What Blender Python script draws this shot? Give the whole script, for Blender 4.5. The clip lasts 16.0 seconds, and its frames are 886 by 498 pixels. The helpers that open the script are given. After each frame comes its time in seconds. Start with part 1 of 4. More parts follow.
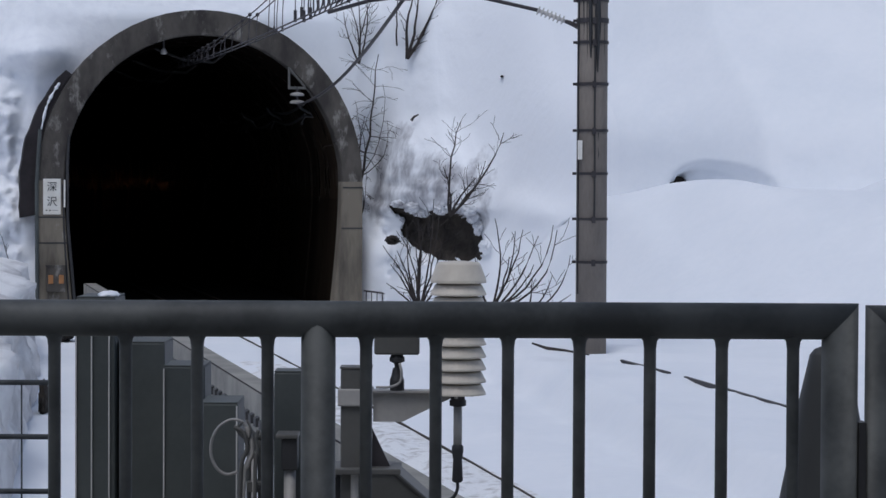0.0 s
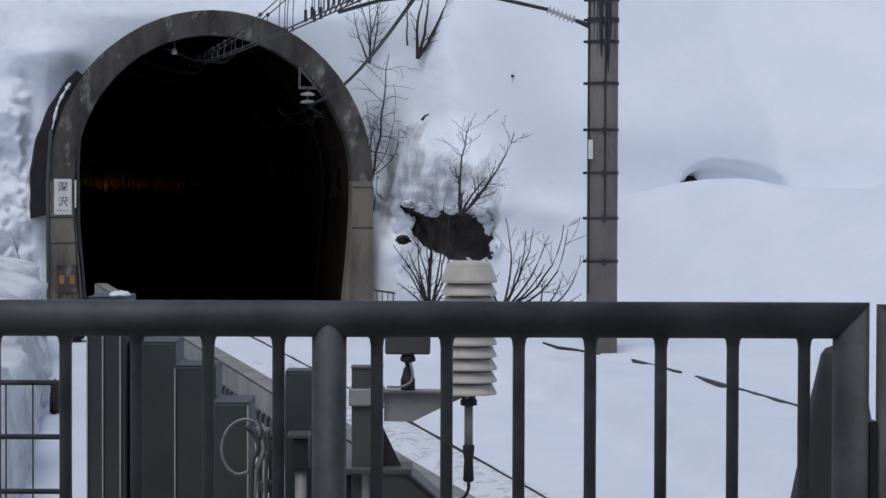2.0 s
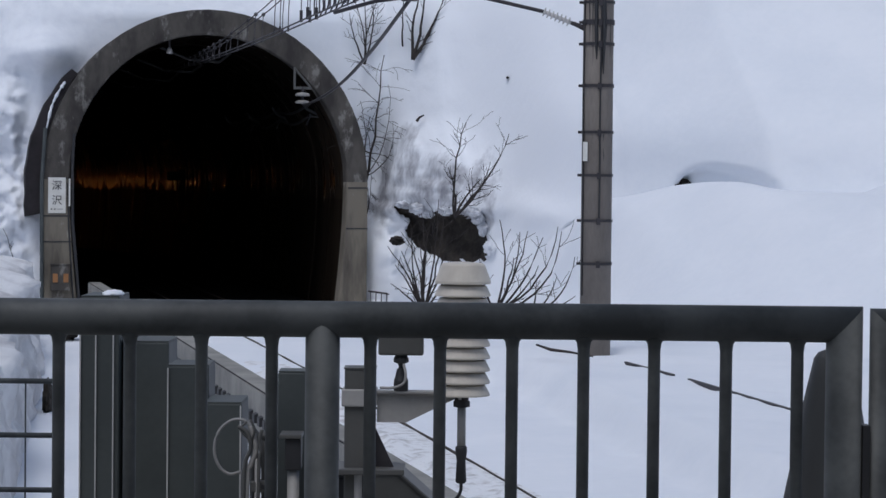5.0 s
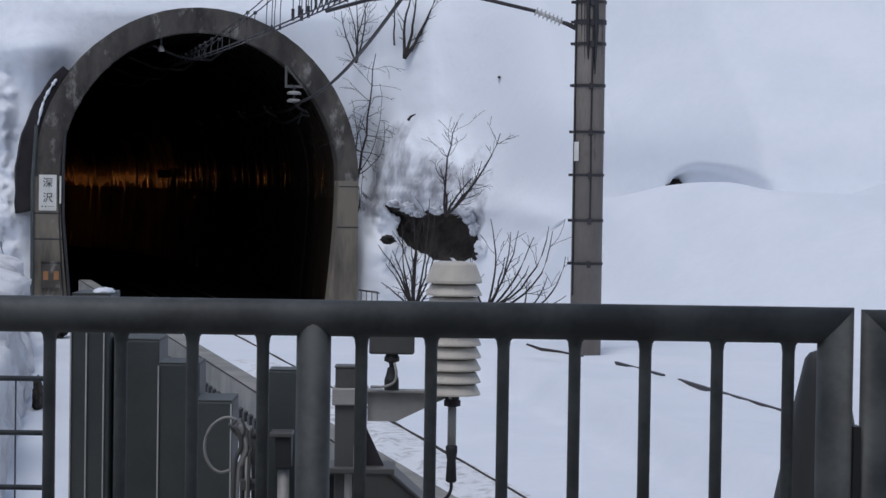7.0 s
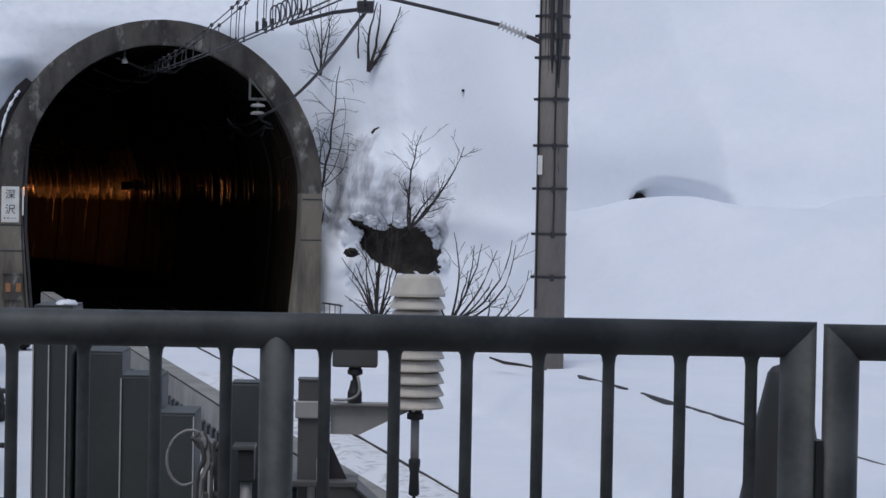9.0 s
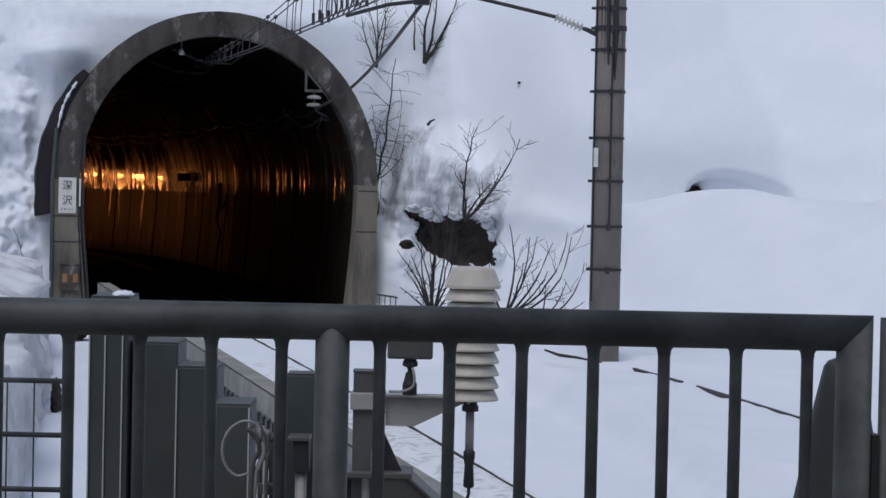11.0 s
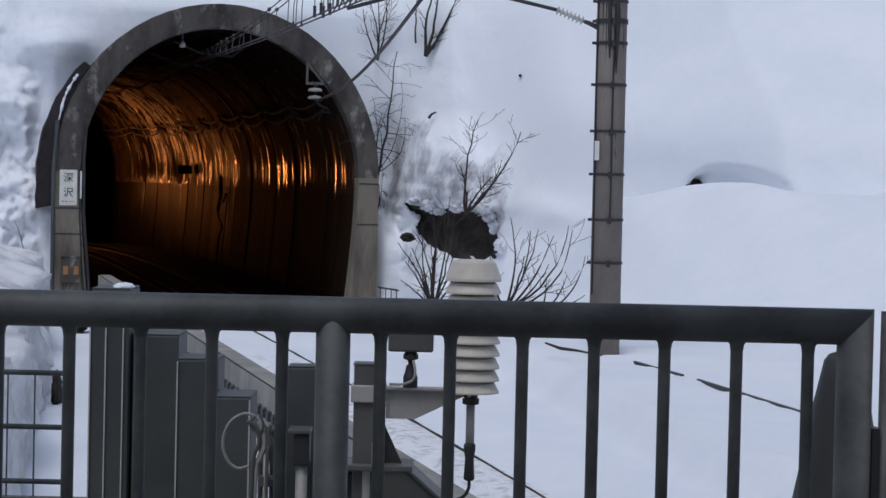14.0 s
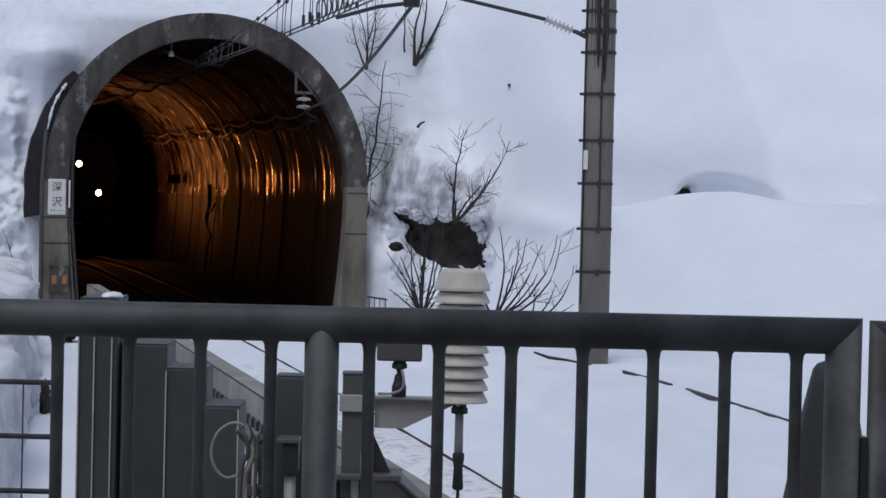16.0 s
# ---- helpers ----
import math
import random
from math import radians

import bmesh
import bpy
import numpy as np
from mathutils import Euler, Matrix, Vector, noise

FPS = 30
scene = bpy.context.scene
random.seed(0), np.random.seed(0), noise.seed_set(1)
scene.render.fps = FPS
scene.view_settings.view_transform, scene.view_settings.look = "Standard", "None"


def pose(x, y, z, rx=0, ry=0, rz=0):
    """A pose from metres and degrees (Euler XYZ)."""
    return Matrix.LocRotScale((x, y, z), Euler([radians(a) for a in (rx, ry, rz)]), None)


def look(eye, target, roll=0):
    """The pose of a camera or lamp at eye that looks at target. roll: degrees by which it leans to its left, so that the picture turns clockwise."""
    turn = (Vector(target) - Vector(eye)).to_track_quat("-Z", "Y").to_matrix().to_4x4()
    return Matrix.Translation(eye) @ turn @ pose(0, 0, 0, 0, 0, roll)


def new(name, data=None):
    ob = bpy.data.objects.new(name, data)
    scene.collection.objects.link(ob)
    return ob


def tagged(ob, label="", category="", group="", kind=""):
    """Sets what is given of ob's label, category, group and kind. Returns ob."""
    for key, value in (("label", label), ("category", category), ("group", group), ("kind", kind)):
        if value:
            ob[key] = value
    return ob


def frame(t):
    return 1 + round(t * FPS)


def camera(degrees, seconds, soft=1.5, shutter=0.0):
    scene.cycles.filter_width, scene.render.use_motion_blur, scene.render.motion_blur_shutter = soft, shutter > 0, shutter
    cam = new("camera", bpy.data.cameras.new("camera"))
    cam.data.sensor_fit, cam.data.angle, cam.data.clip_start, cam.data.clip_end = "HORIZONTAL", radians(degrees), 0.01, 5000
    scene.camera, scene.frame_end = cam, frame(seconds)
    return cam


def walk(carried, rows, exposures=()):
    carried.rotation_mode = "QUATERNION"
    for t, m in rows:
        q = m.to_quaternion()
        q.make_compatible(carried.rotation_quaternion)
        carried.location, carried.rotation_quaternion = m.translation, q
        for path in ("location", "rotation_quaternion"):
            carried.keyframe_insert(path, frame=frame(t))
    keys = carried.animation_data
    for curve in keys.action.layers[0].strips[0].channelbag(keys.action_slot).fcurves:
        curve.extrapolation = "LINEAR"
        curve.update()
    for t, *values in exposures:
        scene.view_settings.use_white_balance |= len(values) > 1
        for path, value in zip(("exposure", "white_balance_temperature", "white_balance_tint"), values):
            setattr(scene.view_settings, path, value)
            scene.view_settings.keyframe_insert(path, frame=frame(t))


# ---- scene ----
# World: x right, y ahead, z up from the rail head; the camera stands on the platform end.
EYE = 2.3
LENS = 20.75
cam = camera(LENS, 16.0, soft=1.5)
ROWS = [
    (0, 0.000, -1.620, -0.270),
    (0.5, 0.038, -1.522, -0.326),
    (1, 0.175, -1.426, -0.080),
    (1.5, 0.275, -1.508, -0.124),
    (2, 0.251, -1.630, -0.181),
    (2.5, 0.214, -1.655, -0.441),
    (3, 0.177, -1.619, -0.448),
    (3.5, 0.193, -1.587, -0.353),
    (4, 0.187, -1.612, -0.529),
    (6.5, 0.040, -1.579, -0.639),
    (7, -0.096, -1.618, -0.850),
    (7.5, -0.091, -1.465, -0.820),
    (8, -0.393, -1.399, -0.733),
    (8.2, -0.672, -1.407, -0.752),
    (9.25, -0.960, -1.270, -1.080),
    (10.3, -0.142, -1.276, -1.42),
    (10.5, 0.004, -1.345, -1.329),
    (11, 0.357, -1.505, -1.211),
    (11.5, 0.488, -1.694, -1.067),
    (12, 0.478, -1.776, -0.914),
    (12.5, 0.441, -1.756, -1.049),
    (13, 0.430, -1.756, -1.110),
    (13.5, 0.381, -1.755, -1.275),
    (14, 0.381, -1.674, -1.318),
    (14.5, 0.310, -1.539, -1.305),
    (15, 0.249, -1.427, -1.355),
    (15.5, 0.177, -1.416, -1.161),
    (16, 0.115, -1.448, -1.329),
]
SWAY = [(0, 0.0), (4, 0.0), (7, -0.002), (8, -0.0028), (12.5, -0.0028), (16, -0.0026)]
walk(cam, [(t, pose(float(np.interp(t, [a for a, _ in SWAY], [b for _, b in SWAY])), 0, EYE, 90 + pitch, roll, yaw)) for t, yaw, pitch, roll in ROWS], exposures=[(0.0, -0.72, 5750, 8), (16.0, -0.72, 5750, 8)])

# ---- light ----
world = bpy.data.worlds.new("overcast_sky")
scene.world = world
world.use_nodes = True
wn = world.node_tree.nodes
sky = wn.new("ShaderNodeTexSky")
sky.sky_type = "NISHITA"
sky.sun_disc = False
sky.sun_elevation, sky.sun_rotation = radians(62), radians(200)
sky.air_density, sky.dust_density = 1.0, 4.0
wn["Background"].inputs["Strength"].default_value = 0.13
world.node_tree.links.new(sky.outputs["Color"], wn["Background"].inputs["Color"])
sun_data = bpy.data.lights.new("sun", "SUN")
sun_data.energy, sun_data.angle, sun_data.color = 1.1, radians(25), (1.0, 0.96, 0.92)
sun = new("sun", sun_data)
sun.matrix_world = look((0, 0, 60), (9, 25, 3))


# ---- materials ----
def material(name, color, rough=0.6, metal=0.0, second=None, scale=3.0, stretch=(1, 1, 1), bump=0.2, fine=40.0, spec=0.5, mix=(0.35, 0.65), dist=0.02):
    """A surface with large stains and fine grain, in object space."""
    m = bpy.data.materials.new(name)
    m.use_nodes = True
    nt = m.node_tree
    b = nt.nodes["Principled BSDF"]
    b.inputs["Roughness"].default_value, b.inputs["Metallic"].default_value = rough, metal
    b.inputs["Specular IOR Level"].default_value = spec
    geo = nt.nodes.new("ShaderNodeNewGeometry")
    mp = nt.nodes.new("ShaderNodeMapping")
    mp.inputs["Scale"].default_value = stretch
    nt.links.new(geo.outputs["Position"], mp.inputs["Vector"])
    big = nt.nodes.new("ShaderNodeTexNoise")
    big.inputs["Scale"].default_value, big.inputs["Detail"].default_value = scale, 5
    small = nt.nodes.new("ShaderNodeTexNoise")
    small.inputs["Scale"].default_value, small.inputs["Detail"].default_value = fine, 4
    for n in (big, small):
        nt.links.new(mp.outputs["Vector"], n.inputs["Vector"])
    ramp = nt.nodes.new("ShaderNodeValToRGB")
    ramp.color_ramp.elements[0].position, ramp.color_ramp.elements[1].position = mix
    ramp.color_ramp.elements[0].color = (*(second or tuple(c * 0.7 for c in color)), 1)
    ramp.color_ramp.elements[1].color = (*color, 1)
    add = nt.nodes.new("ShaderNodeMath")
    add.operation = "MULTIPLY_ADD"
    add.inputs[1].default_value, add.inputs[2].default_value = 0.25, -0.125
    nt.links.new(small.outputs["Fac"], add.inputs[0])
    sm = nt.nodes.new("ShaderNodeMath")
    nt.links.new(add.outputs[0], sm.inputs[0])
    nt.links.new(big.outputs["Fac"], sm.inputs[1])
    nt.links.new(sm.outputs[0], ramp.inputs["Fac"])
    nt.links.new(ramp.outputs["Color"], b.inputs["Base Color"])
    if bump:
        bp = nt.nodes.new("ShaderNodeBump")
        bp.inputs["Strength"].default_value, bp.inputs["Distance"].default_value = bump, dist
        nt.links.new(sm.outputs[0], bp.inputs["Height"])
        nt.links.new(bp.outputs["Normal"], b.inputs["Normal"])
    return m


def glow(name, color, strength):
    m = bpy.data.materials.new(name)
    m.use_nodes = True
    b = m.node_tree.nodes["Principled BSDF"]
    b.inputs["Base Color"].default_value = (*color, 1)
    b.inputs["Emission Color"].default_value = (*color, 1)
    b.inputs["Emission Strength"].default_value = strength
    return m


SNOW = material("snow", (0.86, 0.88, 0.92), 0.75, second=(0.80, 0.83, 0.88), scale=0.5, fine=9, bump=0.25, spec=0.2, dist=0.05)
CRUST = material("crusted_snow", (0.86, 0.88, 0.92), 0.75, second=(0.80, 0.82, 0.87), scale=4.5, fine=14, bump=0.3, spec=0.2, dist=0.06, mix=(0.3, 0.6))
TRODDEN = material("trodden_snow", (0.84, 0.85, 0.87), 0.8, second=(0.52, 0.51, 0.51), scale=7, fine=22, bump=0.9, spec=0.2, dist=0.06, mix=(0.3, 0.5))
PORTAL = material("portal_concrete", (0.090, 0.081, 0.070), 0.85, second=(0.030, 0.026, 0.024), scale=2.6, stretch=(1, 1, 0.45), fine=14, bump=0.5, mix=(0.34, 0.66))
JAMB = material("jamb_concrete", (0.185, 0.163, 0.128), 0.85, second=(0.070, 0.061, 0.050), scale=2.2, stretch=(1, 1, 0.22), fine=18, bump=0.4, mix=(0.32, 0.62))


def efflorescence(m, pale, scale, lo):
    """Pale lime scabs with ragged edges over the stained concrete."""
    nt = m.node_tree
    b = nt.nodes["Principled BSDF"]
    geo = nt.nodes.new("ShaderNodeNewGeometry")
    mp = nt.nodes.new("ShaderNodeMapping")
    mp.inputs["Scale"].default_value = (1.0, 1.0, 0.55)
    n = nt.nodes.new("ShaderNodeTexNoise")
    n.inputs["Scale"].default_value, n.inputs["Detail"].default_value, n.inputs["Roughness"].default_value = scale, 8, 0.68
    r = nt.nodes.new("ShaderNodeMapRange")
    r.inputs["From Min"].default_value, r.inputs["From Max"].default_value = lo, lo + 0.08
    r.inputs["To Max"].default_value = 0.8
    mx = nt.nodes.new("ShaderNodeMix")
    mx.data_type = 'RGBA'
    mx.inputs[7].default_value = (*pale, 1)
    nt.links.new(geo.outputs["Position"], mp.inputs["Vector"])
    nt.links.new(mp.outputs["Vector"], n.inputs["Vector"])
    nt.links.new(n.outputs["Fac"], r.inputs["Value"])
    nt.links.new(r.outputs["Result"], mx.inputs["Factor"])
    nt.links.new(b.inputs["Base Color"].links[0].from_socket, mx.inputs[6])
    nt.links.new(mx.outputs[2], b.inputs["Base Color"])


efflorescence(PORTAL, (0.24, 0.23, 0.21), 2.6, 0.555)
efflorescence(JAMB, (0.33, 0.31, 0.28), 1.9, 0.60)


def lining(name, color, second, rough, wet, dry_spec, wet_spec, cover, dark_from):
    """Damp concrete whose fine runs go down the wall; water drips along the springing and dries out below it."""
    m = material(name, color, 0.6, second=second, scale=1.3, stretch=(1, 1, 0.035), fine=6, bump=0.25, dist=0.02)
    nt = m.node_tree
    b = nt.nodes["Principled BSDF"]
    geo = nt.nodes.new("ShaderNodeNewGeometry")
    mp = nt.nodes.new("ShaderNodeMapping")
    mp.inputs["Scale"].default_value = (1.0, 1.0, 0.12)
    nt.links.new(geo.outputs["Position"], mp.inputs["Vector"])
    n = nt.nodes.new("ShaderNodeTexNoise")
    n.inputs["Scale"].default_value, n.inputs["Detail"].default_value = 3.0, 6
    nt.links.new(mp.outputs["Vector"], n.inputs["Vector"])
    xyz = nt.nodes.new("ShaderNodeSeparateXYZ")
    nt.links.new(geo.outputs["Position"], xyz.inputs[0])
    total = n.outputs["Fac"]
    for lo, hi, a, c in ((1.75, 2.3, -0.17, 0.035), (2.4, 2.75, 0.0, -0.06), (3.3, 4.3, 0.0, -0.05)):
        r = nt.nodes.new("ShaderNodeMapRange")
        r.interpolation_type = 'SMOOTHSTEP'
        r.inputs["From Min"].default_value, r.inputs["From Max"].default_value = lo, hi
        r.inputs["To Min"].default_value, r.inputs["To Max"].default_value = a, c
        nt.links.new(xyz.outputs["Z"], r.inputs["Value"])
        add = nt.nodes.new("ShaderNodeMath")
        nt.links.new(total, add.inputs[0])
        nt.links.new(r.outputs["Result"], add.inputs[1])
        total = add.outputs[0]
    # darker towards the crown, uneven along its edge
    crown_dark = nt.nodes.new("ShaderNodeMath")
    crown_dark.operation = "MULTIPLY_ADD"
    crown_dark.inputs[1].default_value = 1.6
    nt.links.new(n.outputs["Fac"], crown_dark.inputs[0])
    nt.links.new(xyz.outputs["Z"], crown_dark.inputs[2])
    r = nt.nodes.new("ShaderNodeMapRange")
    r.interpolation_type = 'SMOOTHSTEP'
    r.inputs["From Min"].default_value, r.inputs["From Max"].default_value = dark_from + 0.8, dark_from + 2.1
    nt.links.new(crown_dark.outputs[0], r.inputs["Value"])
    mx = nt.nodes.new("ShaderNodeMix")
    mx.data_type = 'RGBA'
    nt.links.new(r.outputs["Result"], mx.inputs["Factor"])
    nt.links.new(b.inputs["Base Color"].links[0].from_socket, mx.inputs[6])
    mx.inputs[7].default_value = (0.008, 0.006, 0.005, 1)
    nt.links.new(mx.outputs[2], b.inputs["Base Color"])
    for socket, lo, hi in (("Roughness", rough, wet), ("Specular IOR Level", dry_spec, wet_spec)):
        r = nt.nodes.new("ShaderNodeMapRange")
        r.inputs["From Min"].default_value, r.inputs["From Max"].default_value = cover, cover + 0.13
        r.inputs["To Min"].default_value, r.inputs["To Max"].default_value = lo, hi
        nt.links.new(total, r.inputs["Value"])
        nt.links.new(r.outputs["Result"], b.inputs[socket])
    return m


# paler mid and far tones paint in where the headlamp light reaches
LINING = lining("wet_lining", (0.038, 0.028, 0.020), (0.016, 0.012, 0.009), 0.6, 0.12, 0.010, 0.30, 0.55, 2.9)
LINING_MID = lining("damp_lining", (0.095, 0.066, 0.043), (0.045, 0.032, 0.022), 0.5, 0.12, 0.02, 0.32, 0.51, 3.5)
LINING_FAR = lining("lamplit_wet_lining", (0.10, 0.070, 0.045), (0.05, 0.037, 0.026), 0.42, 0.085, 0.10, 0.80, 0.37, 3.5)
# darker side tones paint in the dim light below the springing
SIDE = lining("dim_side_wall", (0.024, 0.018, 0.013), (0.011, 0.008, 0.006), 0.6, 0.11, 0.010, 0.33, 0.56, 2.3)
SIDE_MID = lining("dim_damp_side_wall", (0.014, 0.010, 0.007), (0.007, 0.005, 0.004), 0.5, 0.11, 0.02, 0.36, 0.53, 3.0)
SIDE_FAR = lining("dim_far_side_wall", (0.024, 0.017, 0.012), (0.012, 0.009, 0.006), 0.45, 0.10, 0.03, 0.45, 0.46, 3.5)
# grey tone is part dirt, part shade of the snow hollows painted in
DIRTY_SHADED = material("dirty_shaded_crust", (0.86, 0.88, 0.92), 0.8, second=(0.33, 0.33, 0.36), scale=2.2, stretch=(1, 1, 0.6), fine=11, bump=0.4, spec=0.2, dist=0.06, mix=(0.38, 0.66))


def dirt_shade_round(m, at, near, far):
    """Let the dirt and the painted shade thin out away from the given places."""
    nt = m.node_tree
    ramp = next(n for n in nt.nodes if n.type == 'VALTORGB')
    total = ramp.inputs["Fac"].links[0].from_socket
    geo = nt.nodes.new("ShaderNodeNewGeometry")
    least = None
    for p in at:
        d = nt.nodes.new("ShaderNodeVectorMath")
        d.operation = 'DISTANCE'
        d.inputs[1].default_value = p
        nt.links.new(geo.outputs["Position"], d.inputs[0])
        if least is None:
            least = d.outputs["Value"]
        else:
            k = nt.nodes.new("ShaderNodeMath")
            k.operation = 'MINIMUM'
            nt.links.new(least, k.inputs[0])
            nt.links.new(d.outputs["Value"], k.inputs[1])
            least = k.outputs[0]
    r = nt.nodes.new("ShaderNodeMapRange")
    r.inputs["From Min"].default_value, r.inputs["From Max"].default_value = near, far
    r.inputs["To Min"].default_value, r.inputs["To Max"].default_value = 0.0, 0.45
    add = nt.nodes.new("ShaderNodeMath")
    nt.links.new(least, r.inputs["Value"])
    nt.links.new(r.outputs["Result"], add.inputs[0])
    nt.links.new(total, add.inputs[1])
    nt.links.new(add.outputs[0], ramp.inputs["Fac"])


dirt_shade_round(DIRTY_SHADED, ((-1.2, 45.5, 2.5), (-0.5, 44.6, 2.2), (0.3, 43.8, 1.9)), 0.45, 1.45)
OLD_SNOW = material("old_dirty_snow", (0.80, 0.80, 0.81), 0.8, second=(0.50, 0.49, 0.50), scale=2.6, stretch=(1, 0.3, 1), fine=9, bump=0.7, spec=0.2, dist=0.08, mix=(0.3, 0.6))
BALLAST = material("ballast", (0.012, 0.011, 0.010), 0.95, spec=0.1, scale=6, fine=30, bump=1.0, dist=0.06)
STEEL = material("galvanised_steel", (0.092, 0.097, 0.097), 0.62, second=(0.042, 0.045, 0.046), scale=9, fine=70, bump=0.2, dist=0.004)
CABINET = material("painted_cabinet", (0.068, 0.077, 0.076), 0.6, second=(0.050, 0.058, 0.058), scale=4, fine=50, bump=0.08, dist=0.004)
GREY = material("light_grey_metal", (0.40, 0.385, 0.37), 0.55, second=(0.31, 0.30, 0.285), scale=6, fine=60, bump=0.08, dist=0.004)
POLE = material("pole_concrete", (0.24, 0.212, 0.185), 0.85, second=(0.15, 0.132, 0.118), scale=2.0, stretch=(1, 1, 0.3), fine=40, bump=0.15, dist=0.006)
PLASTIC = material("cream_plastic", (0.66, 0.61, 0.53), 0.5, second=(0.56, 0.51, 0.44), scale=9, fine=60, bump=0.05, dist=0.003)
BLACK = material("black_rubber", (0.03, 0.03, 0.033), 0.6, bump=0.05)
RUBBER = material("worn_rubber_cover", (0.042, 0.044, 0.044), 0.6, second=(0.026, 0.027, 0.028), scale=7, stretch=(1, 1, 0.2), fine=30, bump=0.2, dist=0.006)
IRON = material("dark_iron", (0.055, 0.05, 0.055), 0.6, metal=0.3, bump=0.1)
RAIL = material("worn_rail", (0.03, 0.022, 0.018), 0.7, bump=0.1, spec=0.15)
RUST = material("rusty_rail_edge", (0.05, 0.038, 0.03), 0.8, bump=0.2)
BARK = material("bark", (0.045, 0.035, 0.031), 0.9, second=(0.022, 0.018, 0.017), scale=8, fine=60, bump=0.4)
SOIL = material("bare_soil", (0.050, 0.041, 0.032), 0.95, second=(0.010, 0.008, 0.007), scale=3, fine=16, bump=1.0, dist=0.08)
WHITE = material("white_enamel", (0.75, 0.74, 0.70), 0.45, second=(0.66, 0.64, 0.58), scale=4, fine=40, bump=0.03)
PORCELAIN = material("porcelain", (0.58, 0.57, 0.56), 0.25, bump=0.02)
OLD_PORCELAIN = material("sooty_porcelain", (0.34, 0.33, 0.32), 0.35, second=(0.2, 0.19, 0.18), scale=6, bump=0.03)
TRACKWALL = material("wall_concrete", (0.31, 0.30, 0.27), 0.85, second=(0.20, 0.195, 0.18), scale=2, fine=25, bump=0.2)
DARKSTONE = material("damp_stone", (0.024, 0.020, 0.023), 0.9, second=(0.010, 0.008, 0.010), scale=2, fine=15, bump=0.5)
GREYDARK = material("mid_grey_metal", (0.10, 0.098, 0.093), 0.55, second=(0.075, 0.074, 0.07), scale=6, fine=60, bump=0.08, dist=0.004)
TRAIN = material("train_paint", (0.05, 0.05, 0.06), 0.4, bump=0.03)
LAMP = glow("headlamp_glow", (1.0, 0.28, 0.055), 410.0)
CARD = material("dark_glass", (0.02, 0.02, 0.025), 0.1, bump=0)
AMBER = material("amber_reflector", (0.34, 0.16, 0.06), 0.4, bump=0)
INK = material("black_ink", (0.02, 0.02, 0.02), 0.6, bump=0)
CABLE = material("pale_cable", (0.34, 0.33, 0.32), 0.5, bump=0)
ROOF = material("blocker_steel", (0.10, 0.10, 0.10), 0.7, bump=0.1)


# ---- mesh helpers ----
def thing(name, m=None, label="", category="", group="", kind=""):
    ob = new(name)
    if m is not None:
        ob.matrix_world = m
    return tagged(ob, label, category, group, kind)


def obj(name, bm, mat, label="", category="", group="", kind="", smooth=False):
    me = bpy.data.meshes.new(name)
    bm.to_mesh(me)
    bm.free()
    me.materials.append(mat)
    if smooth:
        for p in me.polygons:
            p.use_smooth = True
    return tagged(new(name, me), label, category, group, kind)


def part(name, bm, mat, parent, label="", smooth=False):
    ob = obj(name, bm, mat, label, smooth=smooth)
    ob.parent = parent
    return ob


def box(bm, x0, x1, y0, y1, z0, z1, bevel=0.0):
    g = bmesh.ops.create_cube(bm, size=1, matrix=Matrix.LocRotScale(((x0 + x1) / 2, (y0 + y1) / 2, (z0 + z1) / 2), None, (x1 - x0, y1 - y0, z1 - z0)))
    if bevel:
        es = list({e for v in g["verts"] for e in v.link_edges})
        bmesh.ops.bevel(bm, geom=es, offset=bevel, segments=2, affect="EDGES", profile=0.5)
    return bm


def boxed(*a, **k):
    return box(bmesh.new(), *a, **k)


def tube(bm, pts, r, n=8, caps=True):
    """A round bar along points; r is one radius or one a point."""
    pts = [Vector(p) for p in pts]
    rs = r if isinstance(r, (list, tuple)) else [r] * len(pts)
    rings = []
    ref = Vector((0.13, 0.31, 0.94))
    for i, p in enumerate(pts):
        d = (pts[min(i + 1, len(pts) - 1)] - pts[max(i - 1, 0)]).normalized()
        if abs(d.dot(ref)) > 0.93:
            ref = Vector((0.94, 0.2, 0.27))
        u = d.cross(ref).normalized()
        v = d.cross(u)
        rings.append([bm.verts.new(p + rs[i] * (math.cos(2 * math.pi * k / n) * u + math.sin(2 * math.pi * k / n) * v)) for k in range(n)])
    for a, b in zip(rings, rings[1:]):
        for k in range(n):
            bm.faces.new((a[k], a[(k + 1) % n], b[(k + 1) % n], b[k]))
    if caps:
        bm.faces.new(rings[0][::-1])
        bm.faces.new(rings[-1])
    return bm


def spline(pts, n=5):
    """A smooth run of places through the given ones."""
    p = [Vector(q) for q in pts]
    p = [2 * p[0] - p[1]] + p + [2 * p[-1] - p[-2]]
    out = []
    for i in range(1, len(p) - 2):
        for k in range(n):
            t = k / n
            out.append(0.5 * (2 * p[i] + (p[i + 1] - p[i - 1]) * t + (2 * p[i - 1] - 5 * p[i] + 4 * p[i + 1] - p[i + 2]) * t * t + (3 * p[i] - p[i - 1] - 3 * p[i + 1] + p[i + 2]) * t ** 3))
    return out + [p[-2]]


def tubed(*a, **k):
    return tube(bmesh.new(), *a, **k)


